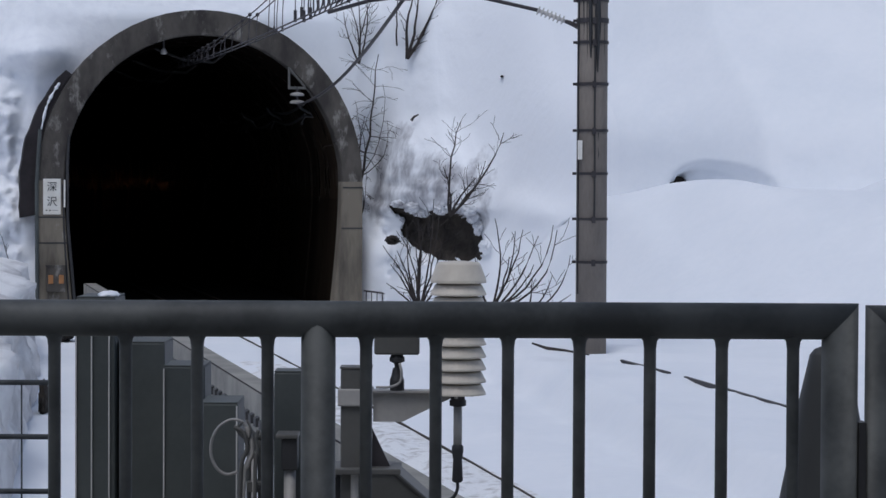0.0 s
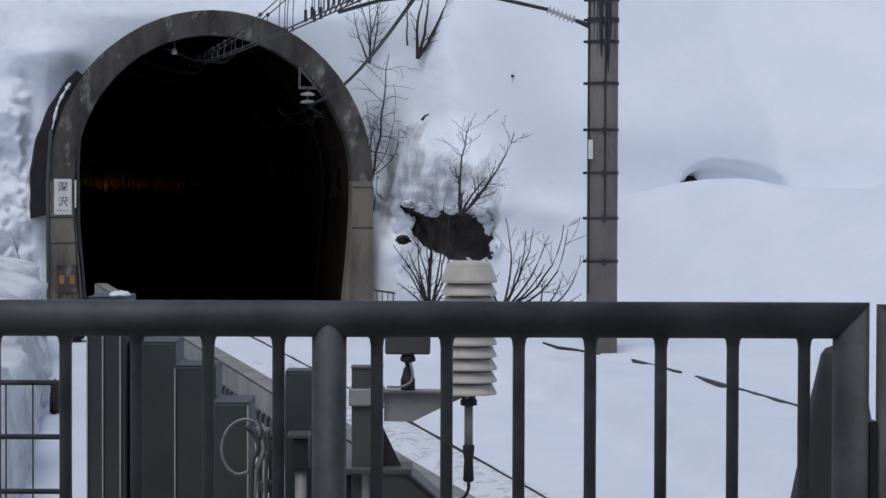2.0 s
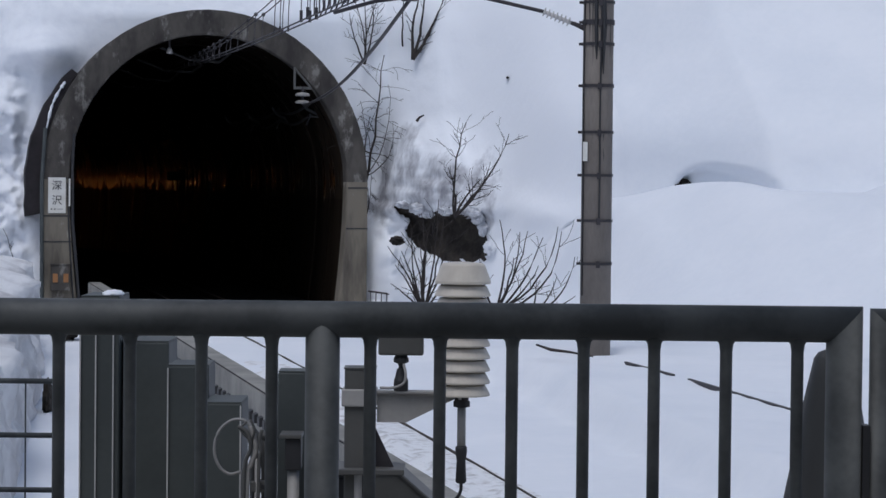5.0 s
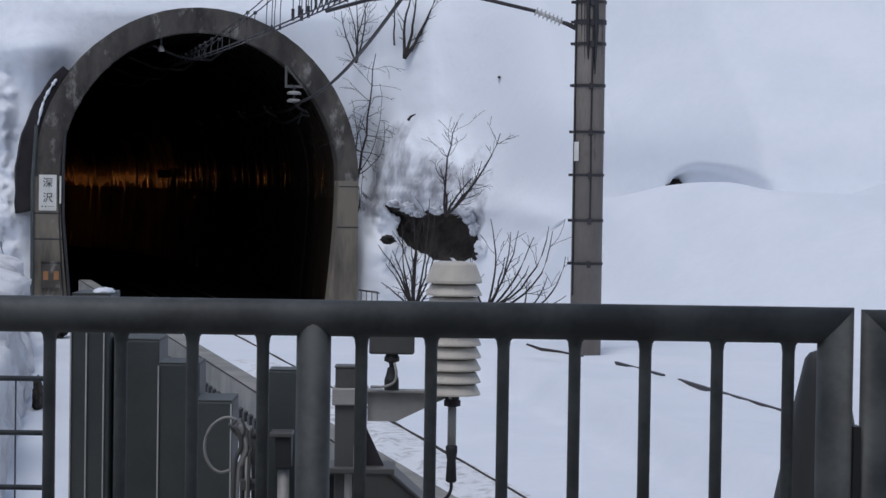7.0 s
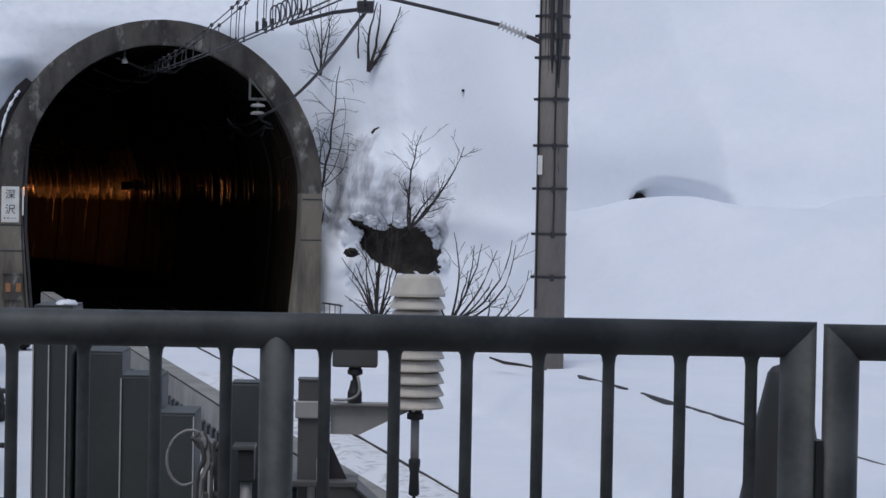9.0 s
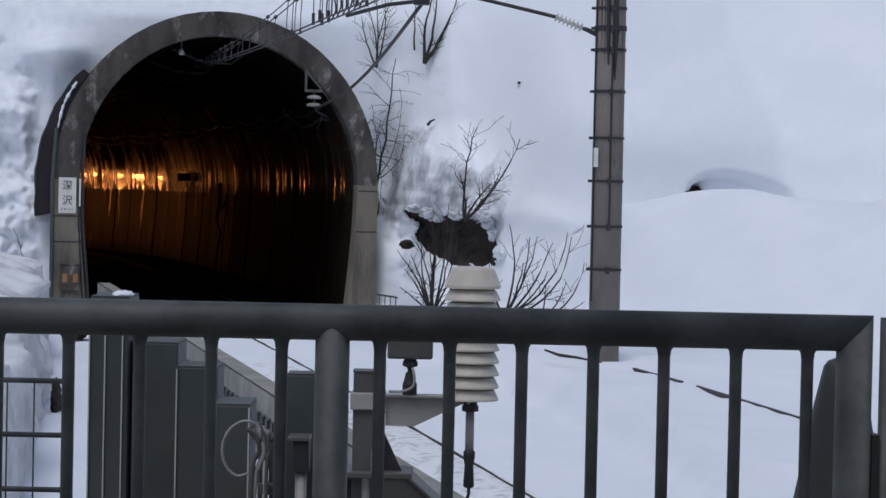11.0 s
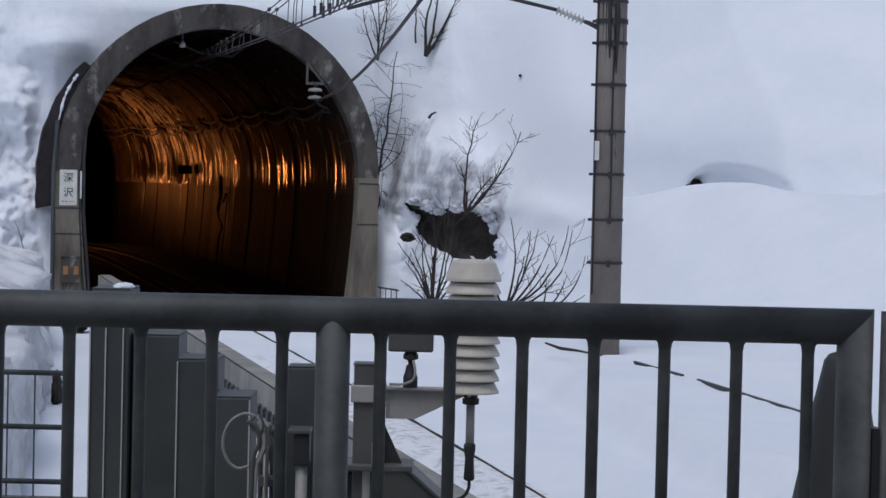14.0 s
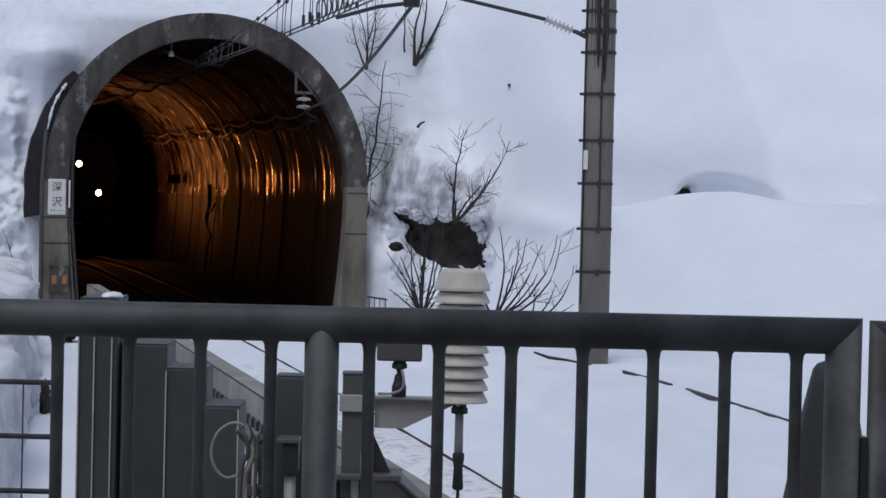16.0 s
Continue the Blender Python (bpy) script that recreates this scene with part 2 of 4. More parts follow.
def lathe(bm, profile, n=24, at=(0, 0, 0)):
    """Turn (radius, height) pairs round z."""
    rings = [[bm.verts.new((at[0] + r * math.cos(2 * math.pi * k / n), at[1] + r * math.sin(2 * math.pi * k / n), at[2] + z)) for k in range(n)] for r, z in profile]
    for a, b in zip(rings, rings[1:]):
        for k in range(n):
            bm.faces.new((a[k], a[(k + 1) % n], b[(k + 1) % n], b[k]))
    bm.faces.new(rings[0][::-1])
    bm.faces.new(rings[-1])
    return bm


# ---- the line: portal at PX, PY; w to the right of the track, s into the hill ----
PX, PY, YAW = -4.51, 44.98, 12.3
CA, SA = math.cos(radians(YAW)), math.sin(radians(YAW))
TRACK = pose(PX, PY, 0, 0, 0, YAW)


def heading(s):
    """Turn of the line, in radians: straight at first, then an easy bend, then a tight one, all to the left."""
    return max(0.0, min(s, 27.0) - 16.0) / 200.0 + max(0.0, s - 27.0) / 48.0


def line(s, w=0.0, z=0.0):
    """A place by its distance along the track."""
    if s <= 0:
        return TRACK @ Vector((w - 0.0004 * s * s, s, z))
    x, y = 0.0, min(s, 16.0)
    for lo, hi, r in ((16.0, 27.0, 200.0), (27.0, 1e9, 48.0)):
        if s > lo:
            a, b = heading(lo), heading(min(s, hi))
            x -= r * (math.cos(a) - math.cos(b))
            y += r * (math.sin(b) - math.sin(a))
    a = heading(s)
    return TRACK @ Vector((x + w * math.cos(a), y + w * math.sin(a), z))


def along(s):
    return YAW + math.degrees(heading(s))


def section(grow=0.0, n=28):
    """The horseshoe outline of the tunnel, from the right foot over the crown to the left foot."""
    pts = []
    for i in range(8):
        z = -0.3 + 2.57 * i / 8
        pts.append((2.37 + 0.15 * math.sin(min(1, max(0, z) / 2.27) * math.pi / 2) + grow, z))
    for i in range(n + 1):
        a = math.pi * i / n
        pts.append(((2.52 + grow) * math.cos(a), 2.27 + (2.69 + grow) * math.sin(a)))
    pts += [(-x, z) for x, z in reversed(pts[:8])]
    return [(x + (0.06 * float(np.interp(z, [2.8, 4.9], [1, 0])) if x > 0 else 0.0), z) for x, z in pts]


def outer_section(n=28):
    pts = [(3.0, -0.3 + 2.57 * i / 8) for i in range(8)]
    pts += [(3.0 * math.cos(math.pi * i / n), 2.27 + 3.15 * math.sin(math.pi * i / n)) for i in range(n + 1)]
    return pts + [(-x, z) for x, z in reversed(pts[:8])]


# ---- terrain: one sheet of snow ----
def smooth(a, b, x):
    t = np.clip((x - a) / (b - a), 0, 1)
    return t * t * (3 - 2 * t)


def grow_axis(lo, hi, step, far, sign):
    out, v, d = [], (hi if sign > 0 else lo), step
    while abs(v) < far:
        d *= 1.25
        v += sign * d
        out.append(v)
    return out if sign > 0 else out[::-1]


FOOT_W = [-14, -5, -3.2, 3.0, 3.5, 4.3, 6.0, 8.0, 12.0, 20.0, 400.0]
FOOT_S = [-3.0, -0.3, 0.05, 0.05, -0.45, -2.1, -5.0, -9.0, -11.5, -14.0, -60.0]


CREST_W = [4.5, 5.64, 5.96, 6.27, 6.59, 6.91, 7.21, 7.54, 7.87, 8.57, 8.83, 9.02, 9.6, 12.0, 400.0]
CREST_Z = [2.1, 2.13, 2.04, 2.136, 2.27, 2.336, 2.335, 2.23, 2.204, 2.19, 2.334, 2.377, 2.42, 2.5, 2.5]


def lumps(w, a, b, q):
    """Three scales of rolling snow."""
    return noise.noise((w * 0.22, a * 0.22, 1.3)), noise.noise((w * 0.9, a * 0.9, q)), noise.noise((w * 2.7, b * 2.7, q + 4)), noise.noise((w * 7.0, b * 7.0, q + 9))


def flat_height(w, s):
    """Snow between the camera and the hill's foot."""
    foot = float(np.interp(w, FOOT_W, FOOT_S))
    heap = float(np.interp(s, [-28, -24, -18], [0.45, 0.75, 1.2]))
    h = -0.012 - 0.11 * float(smooth(-1.6, -2.0, w)) + 0.035 * float(smooth(-0.4, 0.1, w)) + 0.325 * float(smooth(heap, heap + 0.34, w)) * float(smooth(-4, -11, s) if w < 3.2 else smooth(-2, -9, s - foot))
    b = float(smooth(4.5, 6.0, w))
    # unseen rise on the far left, added to shade the bank
    h += 6.0 * float(smooth(6, 13, -w)) * float(smooth(-34, -22, s))
    near = float(smooth(foot - 6.0, foot - 2.2, s))
    crest = float(np.interp(w, CREST_W, CREST_Z))
    crest = 0.5 * crest + 0.25 * float(np.interp(w - 0.09, CREST_W, CREST_Z)) + 0.25 * float(np.interp(w + 0.09, CREST_W, CREST_Z))
    h += b * ((crest - 0.02) * float(smooth(foot - 10.0, foot - 1.8, s)) - 0.4 * float(smooth(foot - 1.7, foot - 0.3, s)))
    edge = float(np.interp(s, [-30, -26, -20, -12, -3], [4.4, 4.3, 4.0, 3.65, 3.4])) + 0.55
    bank = float(smooth(edge, edge + 0.3, -w)) * float(smooth(-32, -28, s))
    n1, n2, n3, n4 = lumps(w, s, s, 0.0)
    h += bank * (0.78 + 0.5 * n1 + 0.25 * n2 + 0.12 * n3 + 0.05 * n4)
    h += b * (1 - near) * (0.22 * n1 + 0.05 * n2)
    # trodden snow beside the rail
    tread = float(smooth(-2.1, -1.8, w) * smooth(-0.9, -1.1, w) * smooth(-12, -16, s))
    h += tread * (0.05 * n3 + 0.09 * noise.noise((w * 3.4, s * 2.6, 5.0)))
    h -= 0.11 * math.exp(-((w - 2.47) ** 2 + (s + 17.92) ** 2) / 0.14)
    open_snow = float(smooth(0.2, 0.8, w)) * float(smooth(-10, -14, s))
    h += open_snow * (0.030 * n2 + 0.016 * n3)
    for fw, fs in ((0.35, -24.6), (0.62, -25.3), (0.30, -26.1), (0.66, -26.8), (1.0, -23.4)):
        h -= 0.035 * math.exp(-((w - fw) / 0.11) ** 2 - ((s - fs) / 0.2) ** 2)
    return h + 0.012 * n2


def facade(w, z):
    """How far along the track the hill's face lies at that height."""
    foot = float(np.interp(w, FOOT_W, FOOT_S))
    lean = float(np.interp(w, [-14, -4, -3, 3, 3.4, 4.5, 6, 8, 14], [0.5, 0.2, 0.08, 0.08, 0.12, 0.4, 0.75, 0.95, 1.0]))
    low = min(z, 5.35) - 1.85 * float(smooth(4.5, 6.0, w))
    s = foot + lean * low + max(0.0, z - 5.35) * max(lean, 0.85)
    n1, n2, n3, n4 = lumps(w, z, z, 2.0)
    n5 = noise.noise((w * 15.0, z * 15.0, 4.0))
    calm = float(np.interp(z, [3.0, 4.5], [0.55, 0.32])) if w < 0 else 1.0
    free = max(float(smooth(3.05, 3.45, -w)), float(smooth(3.05, 3.6, w)), float(smooth(5.45, 6.1, z)))
    rough = float(np.interp(z, [3.0, 4.2], [1.1, 0.5])) if w < 0 else float(np.interp(w, [3, 4.0, 5.0, 6.0], [1, 0.75, 0.12, 0.03])) * float(np.interp(z, [1.9, 2.7, 3.4], [1, 0.5, 0.06]))
    big = 0.4 if w < 0 else float(np.interp(w, [3, 5, 8], [0.8, 0.5, 0.5]))
    s -= free * (0.9 * n1 * big + rough * (0.50 * calm * n2 + 0.42 * calm * n3 + (0.15 if w < 0 else 0.22) * n4 + 0.07 * n5)) + 0.02 * n3

    def bump(cw, cz, rw, rz, d):
        return d * math.exp(-((w - cw) / rw) ** 2 - ((z - cz) / rz) ** 2)
    # drift hanging over the bare soil, with runnels down its face
    drift = math.exp(-((w - 4.15) / 0.72) ** 2) * float(smooth(1.58, 1.82, z + 0.10 * noise.noise((w * 3.0, 1.0, 0.0)))) * float(smooth(3.6, 2.3, z))
    s -= drift * (0.85 + 0.20 * noise.noise((w * 5.0, z * 0.9, 2.0)) + 0.10 * noise.noise((w * 11.0, z * 2.0, 7.0)))
    s += 0.3 * hollow(w, z)
    s -= bump(-3.05, 4.62, 0.55, 0.30, 0.75) + bump(-3.7, 3.5, 0.4, 0.5, 0.35) + bump(-3.5, 1.6, 0.35, 0.4, 0.3)
    s -= bump(5.35, 1.75, 0.4, 0.28, 0.35) + bump(3.4, 0.8, 0.35, 0.6, 0.25)
    s += bump(3.28, 2.55, 0.24, 0.8, 0.8)
    # smooth rolling snow field, its foot bellied, and the hollow melted under it
    s -= 0.60 * math.exp(-((z - 3.2) / 0.95) ** 2) * float(smooth(5.2, 6.6, w)) + bump(6.3, 3.3, 0.8, 0.7, 0.35) + bump(8.6, 3.9, 1.3, 0.9, 0.3)
    cave = math.hypot((w - 7.45 - 0.3 * max(0.0, w - 7.45)) / 0.44, (z - 2.20 + 0.10 * max(0.0, w - 7.45)) / 0.42)
    s += 0.55 * float(smooth(1.10, 0.70, cave))
    return s


def hollow(w, z):
    """The hole in the snow where the soil lies bare: 1 inside, ragged at its rim."""
    r = abs((w - 4.27 - 0.10 * (1.3 - z)) / 0.52) ** 2.4 + abs((z - 1.30) / 0.48) ** 2.6
    r = min(r, ((w - 3.72) / 0.24) ** 2 + ((z - 1.70 + 0.5 * (w - 3.72)) / 0.075) ** 2)
    r += 0.5 * noise.noise((w * 2.6, z * 2.6, 11.0)) + 0.22 * noise.noise((w * 6.0, z * 6.0, 3.0)) + 0.05 * noise.noise((w * 14.0, z * 14.0, 5.0))
    return float(smooth(1.05, 0.75, r))


def build_ground():
    ws = grow_axis(-8, 14, 0.14, 400, -1) + list(np.arange(-8, -4.5, 0.14)) + list(np.arange(-4.5, -2.6, 0.05)) + list(np.arange(-2.6, 2.4, 0.1)) + list(np.arange(2.4, 5.6, 0.05)) + list(np.arange(5.6, 9.6, 0.08)) + list(np.arange(9.6, 14.01, 0.14)) + grow_axis(-8, 14, 0.14, 400, 1)
    outer = sorted(-33 - v for v in (0.4, 1.2, 3, 7, 15, 30, 60, 120, 240, 400))
    flat_n, face_n = 230, 150
    tall = [11 + v for v in (0.5, 1.2, 2.2, 3.5, 5, 7, 10, 14, 19, 25, 33, 45, 60, 80)]
    zs = [0.45 * i / 90 for i in range(1, 91)] + [0.45 + 0.55 * i / 60 for i in range(1, 61)]
    verts, inside = [], []
    for w in ws:
        foot = facade(w, flat_height(w, facade(w, 0.0)))
        for s in outer:
            verts.append(TRACK @ Vector((w, s, flat_height(w, s) if abs(w) < 20 else 0)))
            inside.append(False)
        for i in range(flat_n + 1):
            s = -33 + (foot + 33) * i / flat_n
            verts.append(TRACK @ Vector((w, s, flat_height(w, s))))
            inside.append(abs(w) < 2.6 and i == flat_n)
        z0 = flat_height(w, foot)
        for f in zs:
            z = z0 + (11 - z0) * f
            s = facade(w, z)
            verts.append(TRACK @ Vector((w, s, z)))
            r = ((w / 2.8) ** 2 + ((z - 2.27) / 2.95) ** 2) < 1 if z > 2.27 else abs(w) < 2.8
            inside.append(r)
        for z in tall:
            verts.append(TRACK @ Vector((w, facade(w, 11) + (z - 11) * 1.2, z)))
            inside.append(False)
    nv = len(outer) + flat_n + 1 + face_n + len(tall)
    faces = []
    for j in range(len(ws) - 1):
        for i in range(nv - 1):
            q = (j * nv + i, (j + 1) * nv + i, (j + 1) * nv + i + 1, j * nv + i + 1)
            if sum(inside[k] for k in q) < 4:
                faces.append(q)
    me = bpy.data.meshes.new("ground")
    me.from_pydata(verts, [], faces)
    me.materials.append(SNOW)
    me.materials.append(CRUST)
    me.materials.append(TRODDEN)
    me.materials.append(SOIL)
    me.materials.append(DIRTY_SHADED)
    back = TRACK.inverted()
    for p in me.polygons:
        p.use_smooth = True
        q = back @ p.center
        if q.x < -1.5 and 0.25 < q.z < 5.5 and q.x > -20 or (q.z >= 5.5 and -20 < q.x < 1.5 + noise.noise((q.z, q.x, 5.0)) and q.z < 12):
            p.material_index = 1
        if -2.0 < q.x < -0.72 and -33 < q.y < -15 + 2 * noise.noise((q.x * 3, q.y, 0.0)):
            p.material_index = 2
        # crust by the portal and drift, with hollow shade in its colour
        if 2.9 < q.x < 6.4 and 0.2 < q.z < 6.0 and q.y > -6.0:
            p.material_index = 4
        if 3.3 < q.x < 5.3 and 0.5 < q.z < 2.2 and hollow(q.x, q.z) > 0.35:
            p.material_index = 3
    tagged(new("ground", me), "deep white snow over the line and the hillside", "snow", kind="structure")


build_ground()


def build_bank():
    """The steep ploughed bank of old snow beside the track, lumpy and undercut."""
    bm = bmesh.new()
    prev = None
    k = 0
    while k < 382:
        s = -31.5 + 0.075 * k
        edge = -float(np.interp(s, [-30, -26, -20, -12, -3], [4.4, 4.3, 4.0, 3.65, 3.4]))
        ring = []
        for i in range(30):
            z = -0.25 + 0.055 * i
            over = 0.16 * noise.noise((s * 0.3, z * 1.3, 3.0)) + 0.06 * noise.noise((s * 0.8, z * 3.2, 8.0)) + 0.045 * noise.noise((s * 2.0, z * 7.5, 1.0)) + 0.022 * noise.noise((s * 3.2, z * 15.0, 6.0))
            w = edge + 0.12 - 0.16 * max(0, z) + over - (0.9 * max(0.0, z - 0.85) / 0.3 if z > 0.85 else 0)
            ring.append(bm.verts.new(line(s, w, z + 0.4 * over)))
        if prev:
            for i in range(29):
                bm.faces.new((prev[i], prev[i + 1], ring[i + 1], ring[i]))
        prev = ring
        k += 1
    obj("snow_bank", bm, OLD_SNOW, "steep lumpy bank of old grey snow beside the track", "snow bank", kind="structure", smooth=True)


build_bank()


# ---- tunnel ----
def build_tunnel():
    pts_in, pts_out = section(0.0), outer_section()
    # portal ring: the arch above the springing joint and the two paler jambs; the mouth is splayed on the side of the long wall
    def splay(x, z):
        return (x + (0.03 * float(smooth(4.9, 3.2, z)) if x > 0 else 0.0), z)
    portal = thing("tunnel_portal", TRACK, "weathered grey concrete horseshoe tunnel portal streaked with damp", "tunnel portal", kind="structure")
    for name, lo, hi, mat, label in (("jamb", 0, 8, JAMB, "pale streaked concrete jamb"), ("arch_ring", 8, 36, PORTAL, "dark stained concrete arch"), ("jamb", 36, 44, JAMB, "pale streaked concrete jamb")):
        bm = bmesh.new()
        front = [splay(x, z) for x, z in pts_in[lo:hi + 1]]
        edge = [(a[0] + (b[0] - a[0]) * 0.05, a[1] + (b[1] - a[1]) * 0.05) for a, b in zip(front, pts_out[lo:hi + 1])]
        rows_ = [[bm.verts.new((x, y, z)) for x, z in pts] for y, pts in ((-0.10, pts_in[lo:hi + 1]), (-0.335, front), (-0.35, edge), (-0.35, pts_out[lo:hi + 1]), (0.6, pts_out[lo:hi + 1]))]
        for a, b in zip(rows_, rows_[1:]):
            for k in range(len(a) - 1):
                bm.faces.new((a[k], a[k + 1], b[k + 1], b[k]))
        bmesh.ops.recalc_face_normals(bm, faces=bm.faces)
        part(name, bm, mat, portal, label)
    # lining, ring by ring, with a groove at every joint; the side walls below the springing have weaker light painted
    # into their colour
    for name, mat, lo, hi, label in (("side_wall", SIDE, 0, 7, "tunnel side wall with weak light put into its dark colour"), ("tunnel_lining", LINING, 7, 37, "damp brown concrete tunnel arch in short rings"), ("side_wall", SIDE, 37, 44, "tunnel side wall with weak light put into its dark colour")):
        bm = bmesh.new()
        prev = None
        s = -0.11
        k = 0
        while s < 240:
            wob = 0.014 * math.sin(k * 2.3) + 0.010 * math.sin(k * 5.1)
            for ds, g in ((0.0, 0.014), (0.03, wob), (1.44, wob + 0.006 * math.sin(k * 3.7)), (1.47, 0.014)):
                ring = [bm.verts.new(line(s + ds, x, z)) for x, z in section(g)[lo:hi + 1]]
                if prev:
                    for i in range(len(ring) - 1):
                        bm.faces.new((prev[i], prev[i + 1], ring[i + 1], ring[i]))
                prev = ring
            s += 1.5
            k += 1
        ob = obj(name, bm, mat, label, "tunnel wall", kind="structure")
        for p in ob.data.polygons:
            p.use_smooth = True
        ob.data.set_sharp_from_angle(angle=radians(14))
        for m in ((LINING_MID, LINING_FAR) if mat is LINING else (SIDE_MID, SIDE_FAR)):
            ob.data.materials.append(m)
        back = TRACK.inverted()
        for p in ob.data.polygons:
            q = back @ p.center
            # zones along the line: each carries its share of painted lamp light
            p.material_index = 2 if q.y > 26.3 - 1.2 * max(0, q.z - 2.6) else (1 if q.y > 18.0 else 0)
    # floor
    bm = bmesh.new()
    prev = None
    s = 0.3
    while s < 242:
        ring = [bm.verts.new(line(s, w, z)) for w, z in ((-2.7, -0.1), (-1.5, -0.12), (1.5, -0.12), (2.7, -0.1))]
        if prev:
            for i in range(3):
                bm.faces.new((prev[i], prev[i + 1], ring[i + 1], ring[i]))
        prev = ring
        s += 1.5
    obj("tunnel_floor", bm, BALLAST, "dark ballast on the tunnel floor", "ballast", kind="structure")
    bm = bmesh.new()
    box(bm, -6, 6, -0.3, 0.3, -1, 8)
    ob = obj("tunnel_end", bm, LINING, "far dark end of the tunnel", "tunnel wall", kind="structure")
    p = line(241)
    ob.matrix_world = pose(p.x, p.y, 0, 0, 0, along(241))
    # rails
    for side in (-0.5335, 0.5335):
        bm = bmesh.new()
        prev = None
        s = -0.2
        prof = [(-0.06, -0.14), (-0.06, -0.125), (-0.012, -0.10), (-0.012, -0.035), (-0.033, -0.025), (-0.033, 0.0), (0.033, 0.0), (0.033, -0.025), (0.012, -0.035), (0.012, -0.10), (0.06, -0.125), (0.06, -0.14)]
        while s < 239:
            ring = [bm.verts.new(line(s, side + a, b)) for a, b in prof]
            if prev:
                for i in range(len(ring) - 1):
                    bm.faces.new((prev[i], prev[i + 1], ring[i + 1], ring[i]))
            prev = ring
            s += 2.0
        obj("rail", bm, RAIL, "worn steel running rail in the tunnel", "rail", group="rails of the track", kind="structure")
    bm = bmesh.new()
    prev = None
    for k in range(72):
        s = -36.0 + 0.5 * k
        ring = [bm.verts.new(line(s, -0.475 + a, b + 0.002 + 0.003 * math.sin(k * 1.9))) for a, b in ((-0.006, -0.1), (-0.006, 0.004), (0.006, 0.004), (0.006, -0.1))]
        if prev:
            for i in range(3):
                bm.faces.new((prev[i], prev[i + 1], ring[i + 1], ring[i]))
        prev = ring
    obj("rail_edge", bm, RUST, "rusty rail edge showing through the snow", "rail", kind="structure")


build_tunnel()


# ---- platform fence ----
FY = 4.0


def mitre(bm, axis, across, at, sign):
    """Cut a bar's end at 45 degrees: its end ring leans with its offset across the bar."""
    end = [v for v in bm.verts if abs(v.co[axis] - at[axis]) < 1e-5]
    for v in end:
        v.co[axis] += sign * (v.co[across] - at[across])
    return bm


def fence_bar(x, zr):
    return tubed([(x, 0, 1.05), (x, 0, zr - 0.046), (x, 0, zr - 0.034), (x, 0, zr - 0.028), (x, 0, zr - 0.02)], [0.0105, 0.0105, 0.0122, 0.0165, 0.02], 12)


def build_fence():
    panel = thing("platform_fence", pose(0, FY, 0), "grey galvanised tubular railing with upright bars", "railing", group="platform end railings")
    zr, r, cx = 2.07, 0.0302, 0.6583
    part("top_rail", mitre(tubed([(-1.9, 0, zr), (-0.5, 0, zr), (cx, 0, zr)], r, 28), 0, 2, (cx, 0, zr), 1), STEEL, panel, smooth=True)
    part("bottom_rail", tubed([(-1.9, 0, 1.05), (cx, 0, 1.05)], 0.02, 12), STEEL, panel, smooth=True)
    part("post", mitre(tubed([(cx, 0, 0.95), (cx, 0, zr)], r, 28), 2, 0, (cx, 0, zr), 1), STEEL, panel, smooth=True)
    for x in (-0.205, -1.35):
        part("post", tubed([(x, 0, 0.95), (x, 0, zr)], 0.0288, 24), STEEL, panel, smooth=True)
    for x in [-0.642 - 0.1178 * k for k in range(9)] + [-0.524, -0.4055, -0.289, -0.126, -0.0105, 0.109, 0.2272, 0.344, 0.463, 0.581]:
        part("bar", fence_bar(x, zr), STEEL, panel, smooth=True)
    part("latch_plate", boxed(cx + r, 0.700, -0.02, 0.02, 1.3, 1.904), BLACK, panel)
    panel2 = thing("platform_fence", pose(0, FY, 0), "grey galvanised tubular railing with upright bars", "railing", group="platform end railings")
    zr, cx = zr - 0.003, 0.7305
    part("top_rail", mitre(tubed([(cx, 0, zr), (1.2, 0, zr), (1.9, 0, zr)], r, 28), 0, 2, (cx, 0, zr), -1), STEEL, panel2, smooth=True)
    part("bottom_rail", tubed([(cx, 0, 1.05), (1.9, 0, 1.05)], 0.02, 12), STEEL, panel2, smooth=True)
    part("post", mitre(tubed([(cx, 0, 0.95), (cx, 0, zr)], r, 28), 2, 0, (cx, 0, zr), -1), STEEL, panel2, smooth=True)
    part("post", tubed([(1.9, 0, 0.95), (1.9, 0, zr)], 0.0288, 24), STEEL, panel2, smooth=True)
    for k in range(9):
        part("bar", fence_bar(0.848 + 0.1178 * k, zr), STEEL, panel2, smooth=True)


build_fence()


